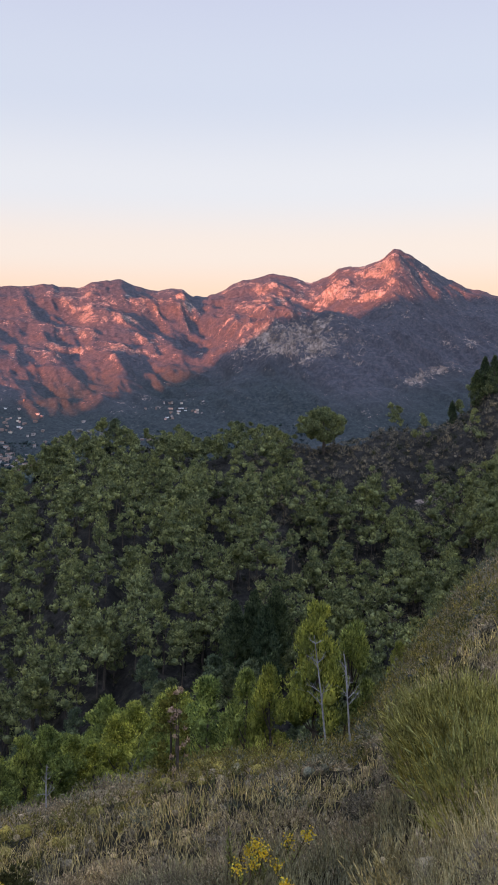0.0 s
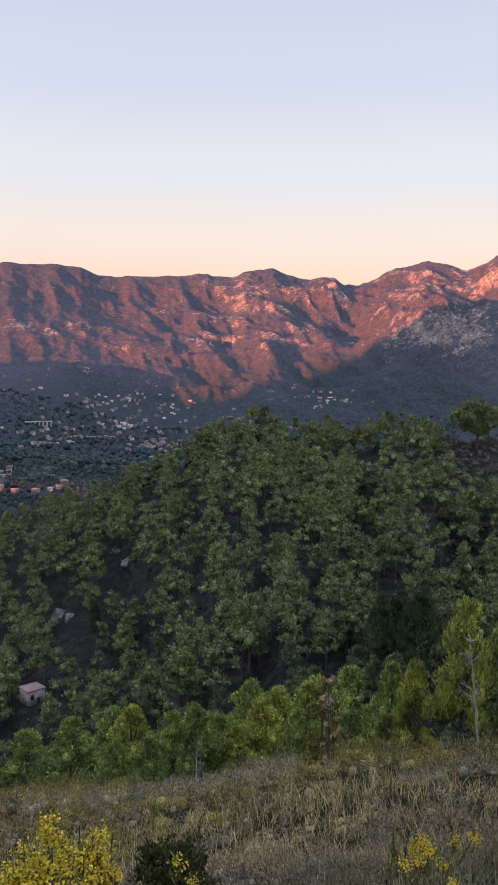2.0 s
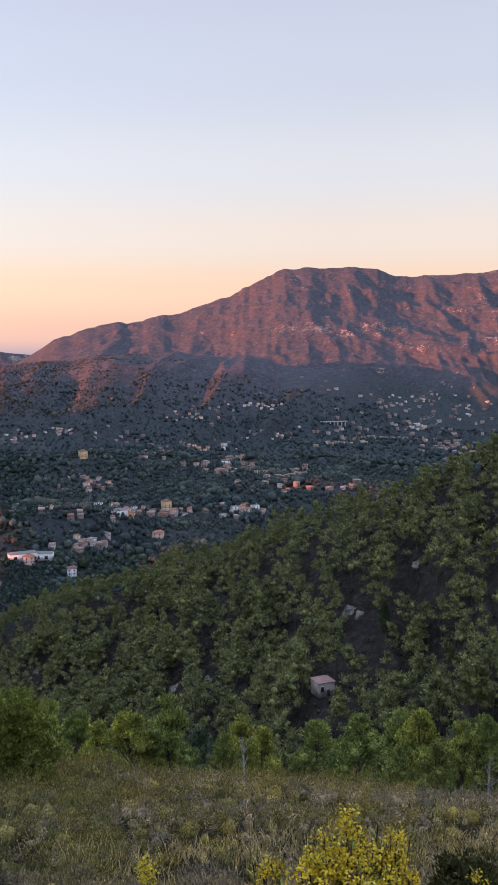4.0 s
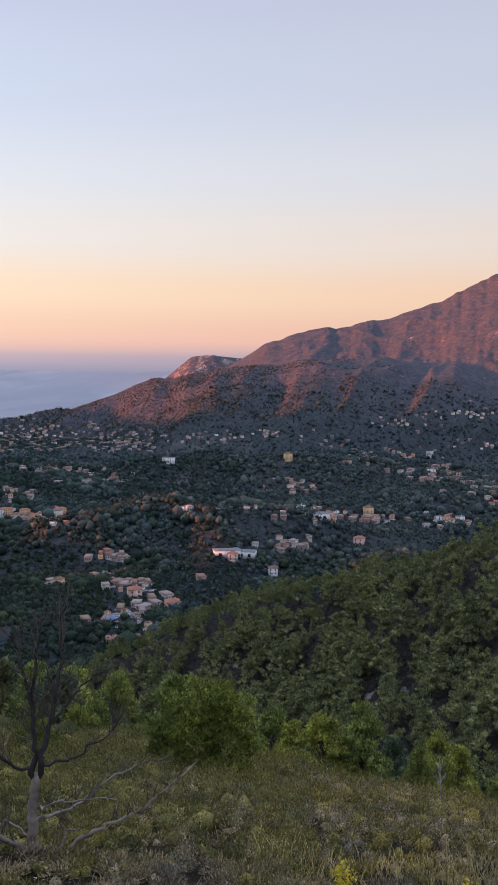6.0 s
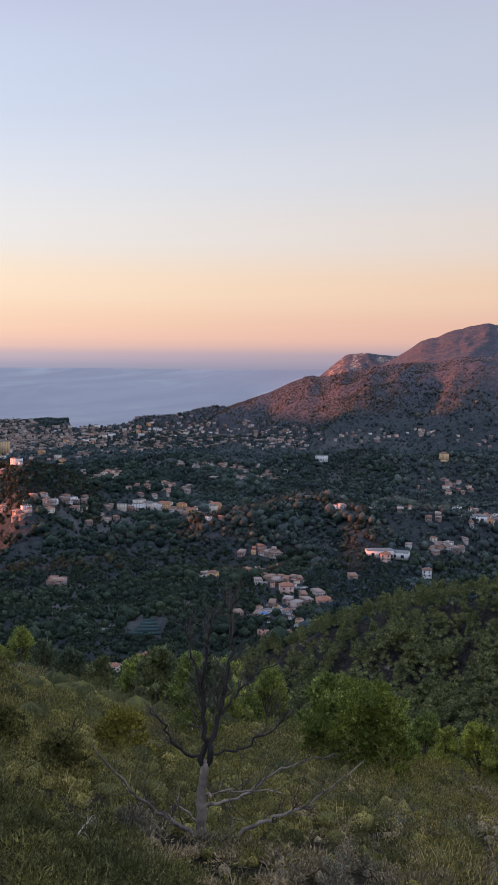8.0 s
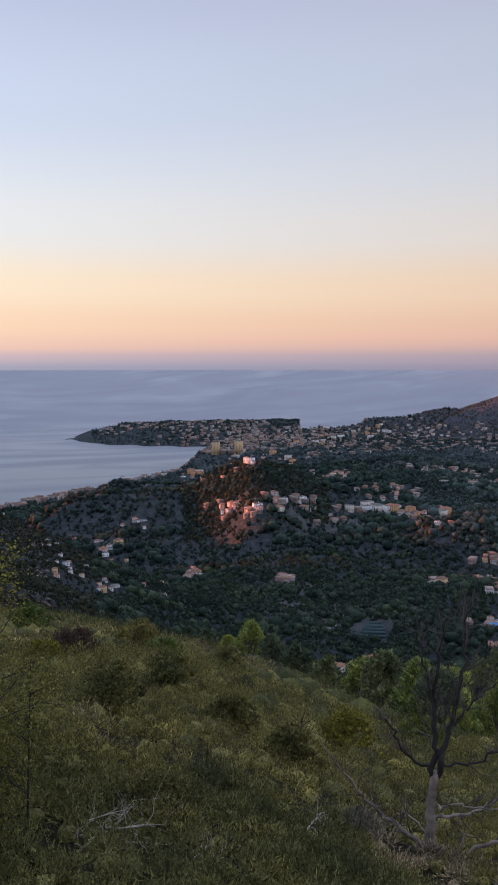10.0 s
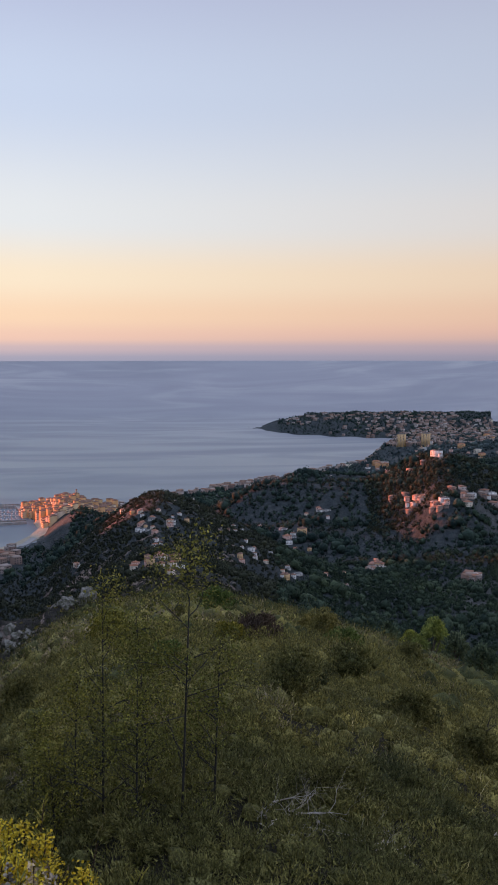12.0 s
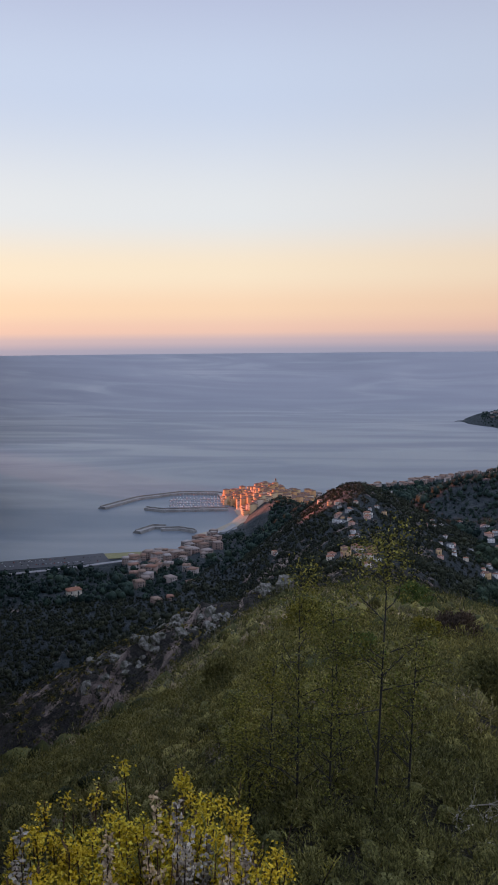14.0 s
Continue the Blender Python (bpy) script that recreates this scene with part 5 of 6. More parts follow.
# ---- our own slope ----
def blades(rng, base_pts, length, width, lean, bend=0.35, up=1.0):
    """Thin bent leaves or stems from the ground: two quads each. All sizes are arrays or numbers."""
    n = len(base_pts)
    b = np.asarray(base_pts, float)
    a = rng.uniform(0, 2 * math.pi, n)
    out = np.stack([np.cos(a), np.sin(a), np.zeros(n)], -1)
    tilt = rng.uniform(0.05, 1.0, n)[:, None] * np.asarray(lean).reshape(-1, 1)
    ln = (np.asarray(length) * rng.uniform(0.6, 1.15, n)).reshape(-1, 1)
    d = out * tilt + np.array([0, 0, up])
    d /= np.linalg.norm(d, axis=1, keepdims=True)
    mid_p = b + d * ln * 0.55
    d2 = d + out * bend * rng.uniform(0, 1, n)[:, None] - np.array([0, 0, 0.15])
    d2 /= np.linalg.norm(d2, axis=1, keepdims=True)
    tip = mid_p + d2 * ln * 0.5
    c = rng.uniform(0, 2 * math.pi, n)
    s = np.stack([np.cos(c), np.sin(c), np.zeros(n)], -1) * (np.asarray(width) * np.ones(n)).reshape(-1, 1)
    v = np.stack([b - s, b + s, mid_p + s * 0.8, mid_p - s * 0.8, tip + s * 0.15, tip - s * 0.15], 1).reshape(-1, 3)
    f = (np.array([(0, 1, 2, 3), (3, 2, 4, 5)])[None] + 6 * np.arange(n)[:, None, None]).reshape(-1, 4)
    return v, f


def blades_mesh(name, parts_, mat):
    vs, fs, o = [], [], 0
    for v, f in parts_:
        vs.append(v), fs.append(f + o)
        o += len(v)
    return raw_mesh(name, np.concatenate(vs), np.concatenate(fs), mat)


def scatter(rng, n, az0, az1, r0, r1, even=2.0):
    az = rng.uniform(az0, az1, n)
    r = (rng.uniform(r0 ** even, r1 ** even, n)) ** (1 / even)
    x, y = -np.sin(np.radians(az)) * r, np.cos(np.radians(az)) * r
    return az, r, x, y, land(x, y)


scrub_green = foliage("scrub_leaves", (0.125, 0.105, 0.036), (0.40, 0.325, 0.115), 0.75, grain=0.03, patch=1.6)
scrub_dark = foliage("evergreen_scrub", (0.046, 0.050, 0.022), (0.165, 0.162, 0.066), 0.75, grain=0.03, patch=1.6)
scrub_brown = foliage("brown_scrub", (0.22, 0.162, 0.112), (0.58, 0.44, 0.305), 0.75, grain=0.03, patch=1.6)
scrub_grey = foliage("grey_scrub", (0.15, 0.14, 0.115), (0.36, 0.335, 0.28), 0.95, grain=0.03, patch=1.6)
dry_grass = foliage("dry_grass", (0.36, 0.28, 0.14), (0.75, 0.61, 0.35))
straw_mat = foliage("straw", (0.46, 0.35, 0.17), (0.9, 0.72, 0.42), 0.3, speckle=(0.7, 1.2))
green_grass = foliage("green_grass", (0.15, 0.15, 0.045), (0.42, 0.38, 0.135))
broom_mat = foliage("broom_stems", (0.21, 0.19, 0.055), (0.62, 0.53, 0.18))
yellow_mat = foliage("yellow_flowers", (0.74, 0.46, 0.02), (0.98, 0.70, 0.08), 0.15, speckle=(0.8, 1.1))
herb_mat = foliage("flower_leaves", (0.22, 0.20, 0.045), (0.55, 0.47, 0.14))
seed_mat = foliage("seed_heads", (0.46, 0.34, 0.27), (0.80, 0.64, 0.53), 0.2)
russet_mat = foliage("withered_leaves", (0.10, 0.06, 0.045), (0.24, 0.15, 0.11), grain=0.05)
sapling_mat = foliage("sapling_leaves", (0.135, 0.130, 0.028), (0.38, 0.325, 0.075), grain=0.05)
bush_mat = foliage("bush_leaves", (0.095, 0.13, 0.034), (0.25, 0.29, 0.08), grain=0.05)
dark_bush_mat = foliage("dark_bush_leaves", (0.042, 0.046, 0.022), (0.11, 0.11, 0.05), grain=0.03)
peach_mat = foliage("dry_pink_leaves", (0.52, 0.32, 0.23), (0.75, 0.52, 0.38))


def scrub(name, seed, n, az0, az1, r0, r1, per, leaf, size, mat, label, even=2.0, cut=None, tall=0.8, core=0.75):
    """Low bushes over the slope, as one mass: lumps with a fringe of fine shoots."""
    rng = np.random.default_rng(seed)
    az, r, x, y, z = scatter(rng, n, az0, az1, r0, r1, even)
    ok = r < line(az, *OWN_REACH) * 1.5
    if cut is not None:
        ok &= vnoise(x / 5.5 + seed, y / 5.5) > cut
    x, y, z, r = x[ok], y[ok], z[ok], r[ok]
    rad = rng.uniform(0.4, 1.25, len(x)) * size * np.clip(r / 30, 0.3, 1.6)
    c = np.stack([x, y, z + rad * 0.3], -1)
    ln = (0.02 + 0.0026 * r) * leaf / 0.13
    me = tuft_crown(name, rng, c, rad, per, ln.reshape(-1, 1, 1), 0.15, c - np.array([0, 0, 1]) * (rad * 0.12)[:, None], rad * (0.2 + 0.6 * core), mat, tall, 0.45)
    return tagged(new(name, me), label, "scrub", kind="stuff")


scrub("green_scrub", 61, 3600, 40, 113, 8, 32, 110, 0.13, 0.7, scrub_green, "low olive-green scrub covering the slope", 1.6, -1.5, 0.95, 0.7)
scrub("green_scrub", 69, 7500, 40, 113, 28, 140, 44, 0.12, 0.68, scrub_green, "olive-green scrub on the upper slope", 1.8, -0.75, 0.9, 0.75)
scrub("evergreen_scrub", 73, 2100, 40, 113, 14, 140, 60, 0.13, 1.05, scrub_dark, "dark evergreen bushes scattered over the green slope", 1.8, -0.1, 1.0, 0.72)
scrub("brown_scrub", 62, 2300, 40, 113, 8, 130, 50, 0.15, 0.62, scrub_brown, "dry brown bushes among the green scrub", 1.6, -0.05, 0.9, 0.6)
scrub("grey_scrub", 63, 700, 40, 113, 8, 130, 60, 0.17, 0.55, scrub_grey, "grey withered bushes on the slope", 1.6, 0.2, 0.85, 0.45)
scrub("brown_scrub", 64, 9500, -22, 54, 3.5, 60, 50, 0.13, 0.42, scrub_brown, "purple-brown dry heath below the path", 1.6, -0.6, 1.0, 0.6)
scrub("green_scrub", 65, 1700, -22, 46, 7, 38, 80, 0.16, 0.65, scrub_green, "green tufts among the dry heath", 1.6, -0.2, 0.95, 0.6)
scrub("grey_scrub", 77, 900, -22, -5, 14, 62, 60, 0.13, 0.5, scrub_grey, "grey woolly scrub on the bank above the gully", 1.6, -0.6, 0.9, 0.5)
scrub("evergreen_scrub", 78, 800, -22, -5, 14, 62, 60, 0.13, 0.55, scrub_dark, "dark low scrub on the bank above the gully", 1.6, -0.4, 0.9, 0.6)
scrub("grey_scrub", 66, 260, -22, 46, 6, 38, 90, 0.20, 0.6, scrub_grey, "grey dead brushwood below the path", 1.5, 0.0, 0.85, 0.4)
scrub("green_scrub", 67, 1100, 49, 113, 2.4, 9, 200, 0.15, 0.62, scrub_green, "fine-leaved low scrub near the path", 1.6, -0.6, 0.9, 0.5)
scrub("brown_scrub", 68, 900, -22, 113, 2.4, 9, 180, 0.16, 0.6, scrub_brown, "fine dry brown scrub near the path", 1.6, -0.1, 0.85, 0.45)
leaf_clumps = ((66, 12), (70, 15), (74, 20), (79, 13), (83, 24), (88, 17), (62, 19), (92, 30), (97, 22), (58, 27), (76, 40), (85, 48), (71, 33), (101, 34))


def grass(name, seed, n, az0, az1, r0, r1, ln, width, mat, label, cut=-2.0, even=1.2):
    rng = np.random.default_rng(seed)
    az, r, x, y, z = scatter(rng, n, az0, az1, r0, r1, even)
    ok = (vnoise(x / 1.7 + seed, y / 1.7) > cut) & (r < line(az, *OWN_REACH) * 1.3)
    x, y, z, r = x[ok], y[ok], z[ok], r[ok]
    m = blades(rng, np.stack([x, y, z - 0.03], -1), ln * np.clip(r / 12, 0.8, 1.6), width * np.clip(r / 6, 0.6, 3.5), 0.6)
    return tagged(new(name, blades_mesh(name, [m], mat)), label, "grass", kind="stuff")


grass("dry_grass", 71, 15000, -22, 9, 2.2, 7.5, 0.30, 0.0038, dry_grass, "long dry straw-coloured grass on the slope", -0.35)
grass("dry_grass", 76, 7000, -22, 4, 2.3, 5.2, 0.36, 0.003, straw_mat, "golden dry grass beside the path", -0.7)
grass("dry_grass", 75, 12000, -22, 44, 3.0, 12, 0.34, 0.0035, dry_grass, "dry stalks standing in the heath", -0.2)
grass("green_grass", 72, 2200, -22, 45, 2.2, 16, 0.26, 0.0045, green_grass, "green grass blades between the heath", 0.0)
grass("green_grass", 73, 6000, 40, 113, 2.2, 8, 0.2, 0.0045, green_grass, "olive grass over the scrub slope", -0.2)
grass("dry_grass", 74, 2500, 40, 113, 2.2, 14, 0.3, 0.004, dry_grass, "dry stalks standing in the scrub", 0.1)


# single plants and dead wood
def on_slope(az, el, r0=2.2, r1=160.0):
    return meet(az, el, r0, r1) or 12.0


def spot(az, r, sink=0.03):
    x, y = at_bearing(az, r)
    x += float(line(az, (0, 0), (25, -0.26), (42, -0.29), (54, -0.42), (75, -0.46)))
    y += float(line(az, (0, 0), (25, -0.03), (42, -0.05), (54, -0.19), (75, -0.26)))
    return x, y, ground_z(x, y) - sink


def plant(name, az, r, label, category, group=""):
    x, y, z = spot(az, r)
    return thing(name, pose(x, y, z, 0, 0, az), label, category, group)


def branch(rng, start, way, length, r0, depth, bars, droop=0.05, spread=0.7, forks=3, wiggle=0.22):
    """Bare branches: each bar wanders and forks, thinner at every step."""
    p, d = np.array(start, float), np.array(way, float)
    d /= np.linalg.norm(d)
    steps = 4
    pts, rad = [p.copy()], [r0]
    for i in range(steps):
        d = d + rng.normal(size=3) * wiggle + np.array([0, 0, -droop])
        d /= np.linalg.norm(d)
        p = p + d * length / steps
        pts.append(p.copy())
        rad.append(r0 * (1 - 0.75 * (i + 1) / steps))
        if depth > 0:
            for _ in range(forks if i > 0 else 1):
                if rng.random() < 0.75:
                    w = d + rng.normal(size=3) * spread
                    branch(rng, p, w, length * rng.uniform(0.35, 0.6), rad[-1] * 0.62, depth - 1, bars, droop, spread, forks, wiggle)
    bars.append((pts, rad))


# the dead tree: a short trunk, two upright leaders, limbs that sweep out and then up
def sweep(rng, stops, r0, r1, wiggle=0.006):
    """A crooked limb through a few stops, in parts of the tree's height."""
    stops = np.array(stops) * H
    t = np.linspace(0, 1, len(stops))
    u = np.linspace(0, 1, 4 * len(stops))
    pts = np.stack([np.interp(u, t, stops[:, i]) for i in range(3)], -1)
    pts[1:] += rng.normal(size=(len(u) - 1, 3)) * wiggle * H
    return pts, np.interp(u, [0, 1], [r0, r1])


def spray(rng, pts, rad, reach, bars):
    """A fine twig on a limb that curls upwards."""
    i = int(rng.uniform(0.2, 1.0) * (len(pts) - 2))
    d = pts[i + 1] - pts[i]
    d = d / np.linalg.norm(d) + rng.normal(size=3) * np.array([0.75, 0.5, 0.45]) + np.array([0, 0, 0.25])
    branch(rng, pts[i], d, reach * rng.uniform(0.4, 1.0), max(rad[i] * 0.42, 0.006), 2, bars, -0.16, 0.6, 1, 0.2)


rng = np.random.default_rng(101)
dt_r = on_slope(56.9, -31.0)
dead = plant("dead_tree", 56.9, dt_r, "bare grey dead tree with long crooked limbs", "tree")
H = dt_r * 0.335
trunk_pts, trunk_rad = sweep(rng, [(0, 0, -0.03), (0.0, 0, 0.08), (-0.005, 0, 0.2), (0.01, 0, 0.35)], 0.066, 0.042, 0.003)
part("trunk", join_tubes("trunk", [(trunk_pts, trunk_rad)], dead_wood_mat, 8), None, dead)
DEAD_LIMBS = (([(0.0, 0, 0.33), (0.005, 0.01, 0.46), (0.0, 0.02, 0.62), (0.015, 0.02, 0.82), (0.06, 0.03, 0.94)], 0.034, 22, 0.20),
         ([(0.015, 0, 0.33), (0.035, -0.01, 0.44), (0.075, 0, 0.58), (0.095, 0, 0.75), (0.10, 0.01, 0.9), (0.13, 0, 1.03)], 0.036, 24, 0.20),
         ([(0.0, 0, 0.01), (0.1, -0.02, 0.045), (0.22, -0.04, 0.13), (0.35, -0.05, 0.17), (0.47, -0.04, 0.25), (0.58, -0.05, 0.36)], 0.034, 12, 0.14),
         ([(-0.01, 0, 0.05), (-0.07, 0.01, 0.09), (-0.18, 0.02, 0.145), (-0.27, 0.03, 0.235), (-0.43, 0.04, 0.40)], 0.036, 14, 0.17),
         ([(0.005, 0, 0.17), (0.12, 0.03, 0.175), (0.22, 0.05, 0.25), (0.35, 0.06, 0.305), (0.49, 0.08, 0.32)], 0.022, 12, 0.14),
         ([(0.005, 0, 0.21), (0.07, -0.05, 0.25), (0.19, -0.09, 0.28), (0.29, -0.1, 0.27)], 0.016, 8, 0.12),
         ([(0.04, 0, 0.37), (0.13, 0.02, 0.37), (0.24, 0.03, 0.43), (0.32, 0.03, 0.52)], 0.016, 12, 0.15),
         ([(0.0, 0, 0.35), (-0.1, -0.03, 0.42), (-0.15, -0.04, 0.51), (-0.2, -0.05, 0.58)], 0.020, 16, 0.18),
         ([(0.0, 0, 0.58), (-0.03, 0.02, 0.72), (-0.06, 0.03, 0.82), (-0.12, 0.03, 0.87)], 0.014, 8, 0.12),
         ([(0.07, 0, 0.52), (0.14, 0.03, 0.60), (0.2, 0.04, 0.66), (0.3, 0.05, 0.70)], 0.013, 9, 0.12),
         ([(-0.02, 0.02, 0.1), (-0.1, 0.1, 0.13), (-0.15, 0.14, 0.05), (-0.2, 0.16, 0.0)], 0.013, 5, 0.12),
         ([(0.04, -0.03, 0.0), (0.07, -0.08, 0.06), (0.1, -0.1, 0.15), (0.11, -0.1, 0.19)], 0.018, 3, 0.1))
for stops, thick, n, reach in DEAD_LIMBS:
    pts, rad = sweep(rng, stops, thick, 0.005)
    part("limb", join_tubes("limb", [(pts, rad)], charred_mat if stops[0][2] > 0.3 else dead_wood_mat, 6), None, dead)
    for k in range(n + 4):
        bars = []
        spray(rng, pts, rad, H * reach, bars)
        part("twig", join_tubes("twig", bars, dead_twig_mat, 3), None, dead)

# small charred stumps further up the slope
for az, el, h in ((66.2, -26.6, 0.95), (61.9, -24.6, 0.6), (69.0, -22.3, 0.7)):
    r = on_slope(az, el)
    st = plant("charred_stump", az, r, "small charred dead trunk standing in scrub", "stump", "burnt stumps")
    bars = []
    branch(rng, (0.0, 0, h * 0.5), (0.3, 0, 1), h * 0.6, 0.02, 2, bars, -0.02, 0.6, 2)
    branch(rng, (0.0, 0, h * 0.35), (-0.5, 0, 1), h * 0.5, 0.015, 1, bars, -0.02, 0.6, 2)
    part("trunk", join_tubes("trunk", [([(0, 0, -0.1), (0.06, 0, h * 0.3), (0.02, 0, h * 0.55)], [0.055, 0.04, 0.02])], charred_mat, 6), None, st)
    part("twig", join_tubes("twig", bars, charred_mat, 4), None, st, kind="stuff")

# heaps of bleached branches
bleached_mat = plain("bleached_wood", (0.50, 0.445, 0.375), 0.85, 0.1, 0.25)
for az, el, size in ((80.4, -29.9, 0.8), (61.0, -29.0, 0.4), (73.0, -31.5, 0.35), (66.0, -31.0, 0.35)):
    r = on_slope(az, el)
    heap = plant("dead_branches", az, r, "heap of bleached dead branches lying in scrub", "branches", "fallen branches")
    for k in range(9 if size > 0.5 else 4):
        bars = []
        a = rng.uniform(-0.5, 0.9)
        branch(rng, (rng.uniform(-0.3, 0.0) * size, rng.uniform(-0.1, 0.1), 0.02), (math.cos(a), rng.uniform(-0.3, 0.3), abs(math.sin(a)) * 0.42 + 0.1), size * rng.uniform(0.5, 1.0), 0.008, 2, bars, 0.04, 0.55, 2, 0.3)
        part("branch", join_tubes("branch", bars, bleached_mat, 4), None, heap, kind="stuff")


# thin young trees with few leaves
def sapling(az, r, h, seed, leaves=420):
    rng = np.random.default_rng(seed)
    sp = plant("sapling", az, r, "slender dark-stemmed sapling with sparse yellow-green leaves", "tree", "saplings on the slope")
    lean = rng.uniform(-0.06, 0.06)
    bars = [([(0, 0, -0.05), (lean * h * 0.4, 0, h * 0.4), (lean * h, 0.02, h)], [0.010, 0.007, 0.002])]
    part("trunk", join_tubes("trunk", bars, charred_mat, 5), None, sp)
    tw = []
    for k in range(22):
        f = rng.uniform(0.12, 0.95)
        a = rng.uniform(0, 2 * math.pi)
        branch(rng, (lean * h * f, 0, h * f), (math.cos(a), math.sin(a), 0.9), h * 0.24 * (1.25 - f), 0.005, 1, tw, -0.01, 0.5, 2)
    part("twig", join_tubes("twig", tw, charred_mat, 3), None, sp, kind="stuff")
    ends = np.concatenate([np.array(p[0])[1:] for p in tw])
    pick = ends[rng.integers(0, len(ends), leaves)] + rng.normal(size=(leaves, 3)) * 0.06
    a_, s_ = leaf_axes(rng, rng.normal(size=(leaves, 3)) * 0.6)
    ln = rng.uniform(0.007, 0.014, (leaves, 1))
    part("crown", quads_mesh("crown", pick, a_ * ln, s_ * ln * 0.6, sapling_mat), None, sp)


for i, (az, el, h) in enumerate(((86.8, -29.3, 2.15), (92.3, -28.8, 1.9), (94.3, -28.2, 1.25), (90.0, -29.5, 1.3), (97.0, -27.5, 1.0), (84.5, -29.0, 1.25), (89.0, -27.2, 1.5), (95.5, -29.4, 0.9))):
    sapling(az, on_slope(az, el), h, 120 + i, 3800 if h > 1.4 else 2200)


# tall yellow-flowered herbs close to the path
def flower_clump(az, r, stems, wide, h, seed, spikes):
    rng = np.random.default_rng(seed)
    fc = plant("flowering_herb", az, r, "tall yellow-flowered herb in full bloom", "flowers", "yellow flowers")
    stalk, leaf_c, leaf_a, leaf_s, fl, fa, fs_, wc, wa, ws = [], [], [], [], [], [], [], [], [], []
    for k in range(stems):
        bx, by = rng.normal(0, wide * 0.5), rng.normal(0, 0.28)
        hh = h * rng.uniform(0.45, 1.05) * (1 - 0.25 * min(abs(bx) / wide, 1))
        gx, gy = bx, by
        lean = rng.normal(0, 0.10, 2)
        p0, p2 = np.array([gx, gy, -0.25]), np.array([gx + lean[0], gy + lean[1], hh])
        p1 = (p0 + p2) / 2 + np.array([rng.normal(0, 0.03), 0, 0])
        stalk.append(([p0, p1, p2], [0.006, 0.005, 0.003]))
        n = 84
        f = rng.uniform(0.2, 1.0, n)[:, None]
        pos = p0 + (p2 - p0) * f
        a = rng.uniform(0, 2 * math.pi, n)
        out = np.stack([np.cos(a), np.sin(a), np.full(n, 1.1)], -1)
        out /= np.linalg.norm(out, axis=1, keepdims=True)
        ln = rng.uniform(0.018, 0.042, (n, 1))
        sd = np.cross(out, [0, 0, 1.0])
        sd /= np.linalg.norm(sd, axis=1, keepdims=True)
        (wc if rng.random() < 0.25 else leaf_c).append(pos + out * ln)
        if len(wc) + len(leaf_c) and (len(wc) > len(wa)):
            wa.append(out * ln), ws.append(sd * ln * 0.17)
        else:
            leaf_a.append(out * ln), leaf_s.append(sd * ln * 0.17)
        if rng.random() < 0.78:
            m = int(rng.integers(50, 110))
            q = p2 + rng.normal(size=(m, 3)) * np.array([0.024, 0.024, 0.030]) - np.array([0, 0, 0.03])
            aa, bb = leaf_axes(rng, rng.normal(size=(m, 3)) * 0.5 + np.array([0, 0, 0.4]))
            fl.append(q), fa.append(aa * 0.008), fs_.append(bb * 0.010)
    part("stem", join_tubes("stem", stalk, russet_mat, 4), None, fc, kind="stuff")
    part("leaves", quads_mesh("leaves", np.concatenate(leaf_c), np.concatenate(leaf_a), np.concatenate(leaf_s), herb_mat), None, fc)
    if wc:
        part("withered_leaves", quads_mesh("withered_leaves", np.concatenate(wc), np.concatenate(wa), np.concatenate(ws), russet_mat), None, fc)
    part("flower_head", quads_mesh("flower_head", np.concatenate(fl), np.concatenate(fa), np.concatenate(fs_), yellow_mat), None, fc, "bright yellow flower heads", kind="stuff")
    for k in range(spikes):
        bx = rng.uniform(-wide, wide) * 0.9
        hh = h * rng.uniform(0.92, 1.22)
        sx, sy = bx, rng.normal(0, 0.2)
        x, y = at_bearing(az, r)
        co, si = math.cos(radians(az)), math.sin(radians(az))
        wx, wy = x + sx * co - sy * si, y + sx * si + sy * co
        sp = thing("seed_spike", pose(wx, wy, ground_z(wx, wy) - 0.02, 0, 0, az), "tall faded stalk with grey-pink seed heads", "weed", "faded stalks")
        tops = [np.array([0, 0, hh])] + [np.array([rng.normal(0, 0.06), rng.normal(0, 0.05), hh * rng.uniform(0.7, 0.92)]) for _ in range(3)]
        root = np.array([0, 0, -0.1])
        part("stem", join_tubes("stem", [([root, (root + t_) / 2 * np.array([0.3, 0.3, 1]), t_], [0.005, 0.004, 0.002]) for t_ in tops], russet_mat, 4), None, sp)
        q = np.concatenate([t_ - np.array([0, 0, 1]) * rng.uniform(0, 0.26, (70, 1)) + rng.normal(size=(70, 3)) * np.array([0.014, 0.014, 0.01]) for t_ in tops])
        aa, bb = leaf_axes(rng, rng.normal(size=q.shape))
        part("seed_head", quads_mesh("seed_head", q, aa * 0.009, bb * 0.012, seed_mat), None, sp, "pale grey-pink seed heads", kind="stuff")


flower_clump(22.4, 4.1, 400, 0.42, 0.93, 141, 0)
flower_clump(28.5, 4.4, 12, 0.2, 0.85, 142, 2)
flower_clump(34.5, 4.0, 8, 0.2, 0.8, 146, 2)
flower_clump(102.5, 3.8, 300, 0.5, 1.14, 143, 2)
flower_clump(97.5, 3.9, 150, 0.34, 0.86, 144, 3)
flower_clump(108.5, 3.8, 220, 0.42, 1.26, 145, 3)
flower_clump(-0.8, 6.2, 16, 0.25, 0.55, 147, 0)


